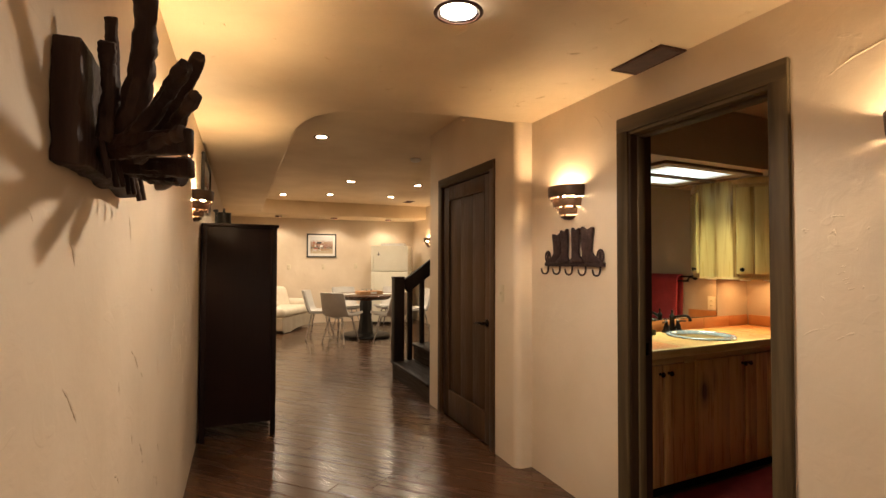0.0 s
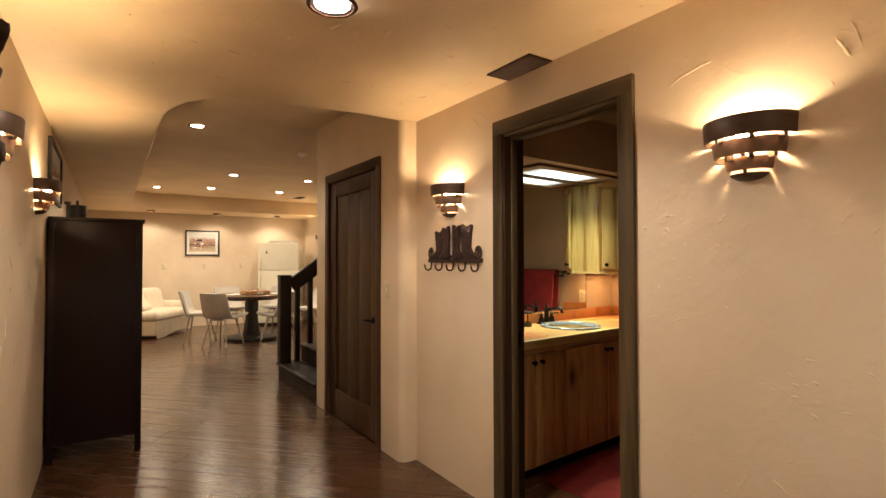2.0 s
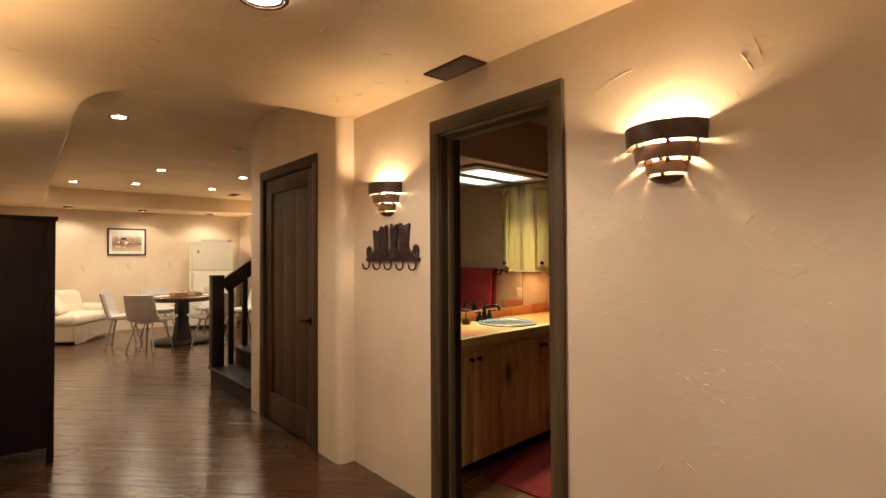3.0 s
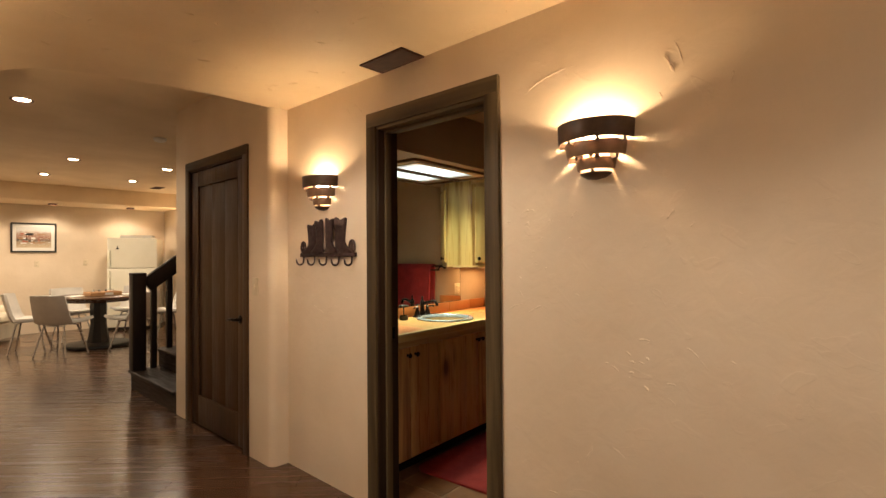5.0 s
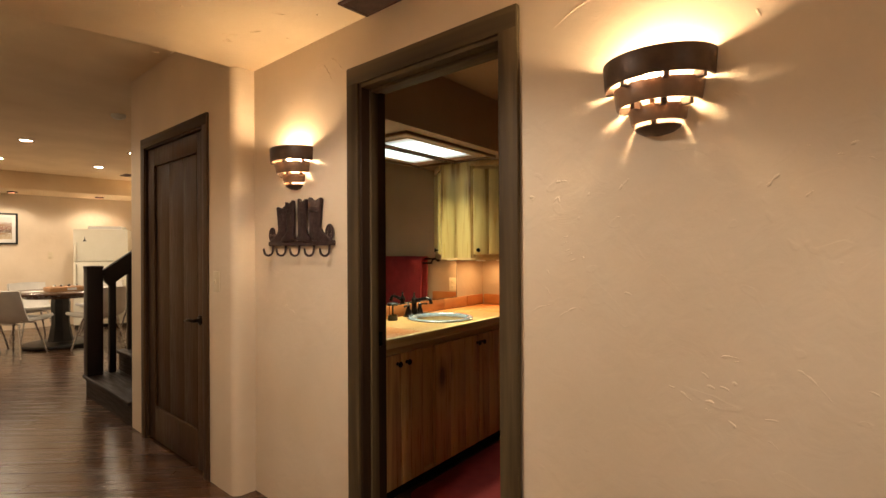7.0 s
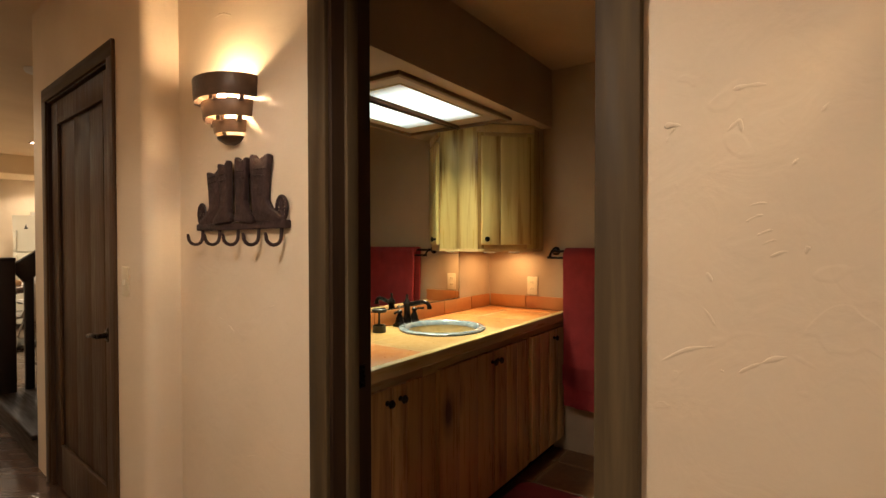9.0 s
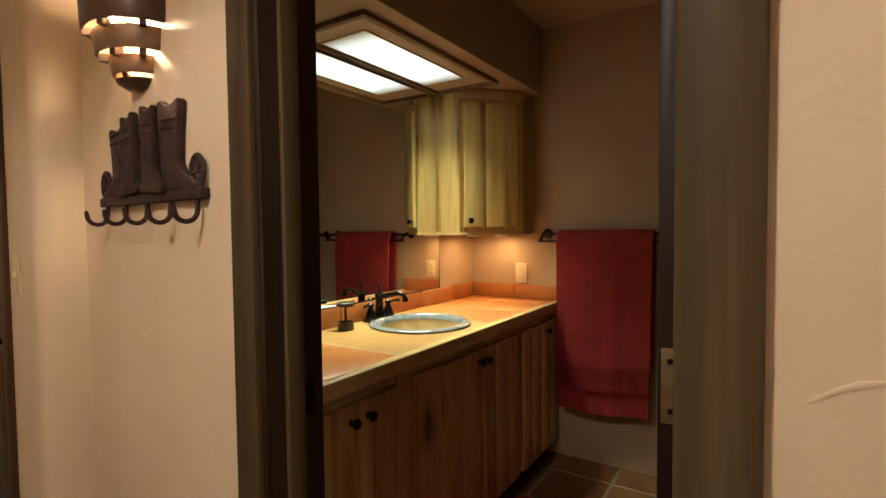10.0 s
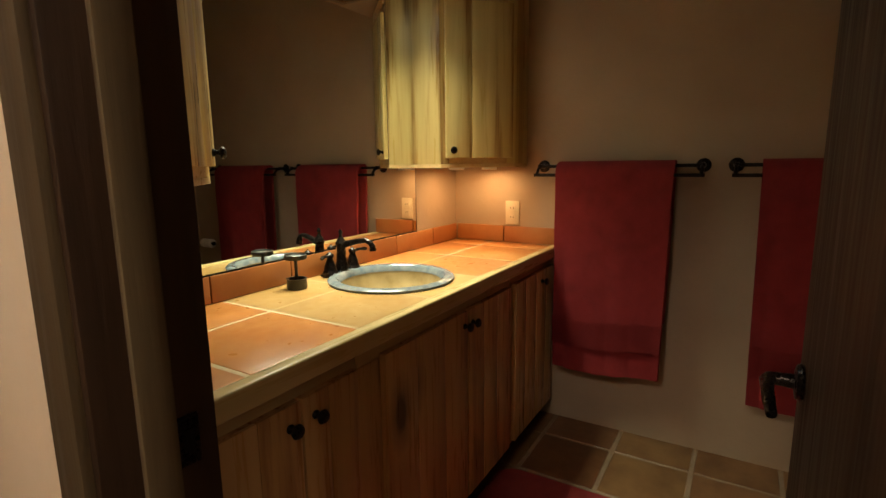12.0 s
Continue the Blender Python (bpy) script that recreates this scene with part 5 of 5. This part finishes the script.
tile_bm = boxed((-0.150, -0.150, -0.010), (0.150, 0.150, 0.0), 0.004, 1)
tile_me = mesh("floor_tile", tile_bm, M_TERRA_F)
for i in range(-6, 2):
    for j in range(-8, 2):
        u, v = -0.198 + 0.310 * (i + 0.5), -0.884 + 0.313 * (j + 0.5)
        if -1.85 < u < 0.15 and -2.3 < v < 0.1:
            p = BATH @ Vector((u, v, 0))
            if p.x > XR + 0.25:
                shared("tile", tile_me, floor_bath, bath(u, v, 0))
p0 = bath(0, 0, 0)
# cut tiles along the doorway wall
for j in range(-8, 2):
    v = -0.884 + 0.313 * (j + 0.5)
    u_hi = -0.198 + 0.310 * -5
    c = [BATH @ Vector((u_hi - 0.005, v + s * 0.150, 0)) for s in (-1, 1)]
    x_hi = min(q.x for q in c)
    bmx = slab(bmesh.new(), [(XR + 0.05, c[0].y), (c[0].x, c[0].y), (c[1].x, c[1].y), (XR + 0.05, c[1].y)], -0.010, 0.0)
    part("tile", bmx, M_TERRA_F, floor_bath)

# ---- trowel marks: raised ridges in the plaster ----
def ridge(parent, m, points, r):
    """A low plaster ridge drawn along the wall; local x along the wall, z up, -y off it."""
    pts = [Vector((x, 0.0, z)) for x, z in points]
    fine = []
    for a, b in zip(pts, pts[1:]):
        fine += [a.lerp(b, k / 4) for k in range(4)]
    fine.append(pts[-1])
    last = len(fine) - 1
    radii = [max(0.0004, 0.6 * r * min(1.0, 0.15 + 5 * i / last, 0.1 + 3 * (last - i) / last) * (0.8 + 0.9 * noise.noise(q * 55))) for i, q in enumerate(fine)]
    fine = [q + Vector((noise.noise(q * 22), 0, noise.noise(q * 22 + Vector((5, 5, 5))))) * 0.0035 for q in fine]
    s = tube(bmesh.new(), fine, radii, 8)
    for v in s.verts:
        v.co.y *= 0.75
    bmesh.ops.transform(s, matrix=m, verts=s.verts)
    return part("trowel_mark", s, M_WALL, parent)


rng = random.Random(21)
east = pose(XR + 0.001, 0, 0, 0, 0, -90)
def arc(y0, z0, y1, z1, bend):
    """A bowed stroke between two places on the wall (world y, z)."""
    out = []
    for k in range(9):
        q = k / 8
        out.append((-(y0 + (y1 - y0) * q), z0 + (z1 - z0) * q + bend * math.sin(math.pi * q)))
    return out


BROAD = ((1.00, 1.97, 0.73, 2.04), (0.45, 1.87, 0.44, 1.84), (0.44, 1.99, 0.39, 1.90), (0.40, 2.03, 0.37, 1.93), (0.23, 1.89, 0.24, 1.84), (0.43, 1.45, 0.40, 1.48),
         (0.38, 1.04, 0.31, 0.97), (0.54, 1.04, 0.46, 1.04), (0.63, 0.66, 0.57, 0.62), (2.13, 2.19, 2.01, 2.09), (2.18, 2.17, 2.08, 2.03), (2.28, 2.15, 2.17, 2.18),
         (2.54, 2.06, 2.40, 2.02), (1.07, 1.47, 1.04, 1.47), (1.05, 1.47, 1.07, 1.44), (0.98, 1.51, 0.93, 1.51), (0.97, 1.47, 0.96, 1.43), (1.08, 1.10, 0.99, 1.14), (0.97, 1.10, 0.89, 1.14))
SHORT = ((0.26, 1.01, 0.23, 1.00), (0.44, 0.91, 0.40, 0.91), (0.77, 1.19, 0.74, 1.18), (0.23, 1.22, 0.21, 1.21), (0.15, 0.93, 0.13, 0.93), (0.96, 1.34, 0.93, 1.345), (0.79, 1.40, 0.76, 1.39),
         (0.96, 1.32, 0.935, 1.33), (0.945, 1.30, 0.92, 1.31), (0.94, 1.285, 0.915, 1.295), (0.93, 1.27, 0.90, 1.28), (1.01, 1.25, 1.00, 1.23), (1.02, 1.20, 0.99, 1.16), (0.99, 1.105, 0.97, 1.09),
         (2.53, 1.04, 2.45, 1.00), (2.47, 1.02, 2.40, 0.98), (2.21, 1.09, 2.15, 1.10), (2.35, 0.60, 2.27, 0.62))
for strokes, r in ((BROAD, 0.0075), (SHORT, 0.0048)):
    for y0, z0, y1, z1 in strokes:
        ridge(wall_east, east, arc(y0, z0, y1, z1, 0.09 * math.hypot(y1 - y0, z1 - z0)), r)
west = pose(XL - 0.001, 0, 0, 0, 0, 90)
for k in range(60):
    y, z = rng.uniform(0.5, 3.8), rng.uniform(0.25, 1.45)
    a, ln = rng.choice((rng.uniform(-1.3, -0.5), rng.uniform(-1.5, 1.5))), rng.uniform(0.04, 0.17)
    pts = [(y + ln * math.cos(a) * (q / 4 - 0.5), z + ln * math.sin(a) * (q / 4 - 0.5) + 0.012 * math.sin(math.pi * q / 4)) for q in range(5)]
    ridge(wall_west, west, pts, rng.uniform(0.006, 0.011))

middle, lean = (0.0, 0.0), 0.0
for k in range(75):
    # short broken strokes lie in loose clusters where the trowel dragged
    if k % 5 == 0:
        middle, lean = (rng.uniform(-0.9, 1.05), rng.uniform(0.15, 2.2)), rng.uniform(-1.2, 0.7)
    y, z = middle[0] + rng.gauss(0, 0.045), middle[1] + rng.gauss(0, 0.045)
    if y > 1.05:
        continue
    if 0.45 < y < 0.9 and 1.55 < z < 2.1:
        continue
    a, ln = lean + rng.uniform(-0.5, 0.5), rng.choice((0.015, 0.025, 0.035, 0.05, 0.09))
    pts = [(-(y + ln * math.cos(a) * (q / 4 - 0.5)), z + ln * math.sin(a) * (q / 4 - 0.5) + 0.1 * ln * math.sin(math.pi * q / 4)) for q in range(5)]
    ridge(wall_east, east, pts, rng.uniform(0.004, 0.008))
for k in range(22):
    y, z = rng.uniform(2.0, 2.8), rng.uniform(0.2, 1.25)
    a, ln = rng.uniform(-1.2, 0.8), rng.choice((0.02, 0.04, 0.06))
    pts = [(-(y + ln * math.cos(a) * (q / 4 - 0.5)), z + ln * math.sin(a) * (q / 4 - 0.5)) for q in range(5)]
    ridge(wall_east, east, pts, rng.uniform(0.0014, 0.0028))
over = pose(0, 0, ZC + 0.001, 90, 0, 0)
for k in range(150):
    x, y = rng.uniform(0.0, 1.95), rng.uniform(0.3, 3.0)
    if math.hypot(x - 0.935, y - 1.62) < 0.15 or (x > 1.8 and 1.5 < y < 1.9) or (y > 2.8 and x < 1.3):
        continue
    a, ln = rng.uniform(-1.5, 1.5), rng.choice((0.02, 0.03, 0.05, 0.09))
    pts = [(x + ln * math.cos(a) * (q / 4 - 0.5), -(y + ln * math.sin(a) * (q / 4 - 0.5) + 0.15 * ln * math.sin(math.pi * q / 4))) for q in range(5)]
    ob = ridge(ceiling_low, over, pts, rng.uniform(0.005, 0.012))
    ob.data.materials[0] = M_CEIL

# ---- hall floor planks, laid on the diagonal ----
def clip(poly, axis, limit, keep_low):
    out = []
    for a, b in zip(poly, poly[1:] + poly[:1]):
        ia = (a[axis] <= limit) == keep_low
        ib = (b[axis] <= limit) == keep_low
        if ia:
            out.append(a)
        if ia != ib:
            q = (limit - a[axis]) / (b[axis] - a[axis])
            out.append((a[0] + (b[0] - a[0]) * q, a[1] + (b[1] - a[1]) * q))
    return out


turn = Matrix.Rotation(radians(-45), 4, "Z")
back = turn.inverted()
PW = 0.128
rng = random.Random(5)
for row in range(-22, 100):
    y = row * PW
    x = -9.5 + rng.uniform(0, 1.4)
    while x < 4.5:
        ln = rng.choice((0.75, 0.95, 1.2, 1.45, 1.7))
        c = [turn @ Vector(p) for p in ((x, y, 0), (x + ln - 0.002, y, 0), (x + ln - 0.002, y + PW - 0.0016, 0), (x, y + PW - 0.0016, 0))]
        x += ln
        poly = [(p.x, p.y) for p in c]
        mid = sum(p[1] for p in poly) / 4
        for axis, limit, low in ((0, XL - 0.02, False), (1, YB - 0.02, False), (1, YF + 0.02, True), (0, (XR + 0.045 if mid < 4.4 else 4.02), True)):
            if poly:
                poly = clip(poly, axis, limit, low)
        if len(poly) < 3:
            continue
        loc = [back @ Vector((p[0], p[1], 0)) for p in poly]
        if (max(p.x for p in loc) - min(p.x for p in loc)) < 0.05:
            continue
        top_z = rng.uniform(-0.0012, 0.0)
        pl = bmesh.new()
        lower = [pl.verts.new((p.x, p.y, -0.014)) for p in loc]
        mids = [pl.verts.new((p.x, p.y, top_z - 0.0010)) for p in loc]
        cx, cy = sum(p.x for p in loc) / len(loc), sum(p.y for p in loc) / len(loc)
        tops = []
        for p in loc:
            d = Vector((cx - p.x, cy - p.y, 0))
            tops.append(pl.verts.new((p.x + math.copysign(min(0.0013, abs(d.x)), d.x), p.y + math.copysign(min(0.0013, abs(d.y)), d.y), top_z)))
        for k in range(len(loc)):
            j = (k + 1) % len(loc)
            pl.faces.new((lower[k], lower[j], mids[j], mids[k]))
            pl.faces.new((mids[k], mids[j], tops[j], tops[k]))
        pl.faces.new(tops)
        bmesh.ops.recalc_face_normals(pl, faces=pl.faces)
        ob = part("plank", pl, M_FLOOR, floor, smooth=0)
        ob.matrix_basis = turn
print("objects", len(bpy.data.objects))
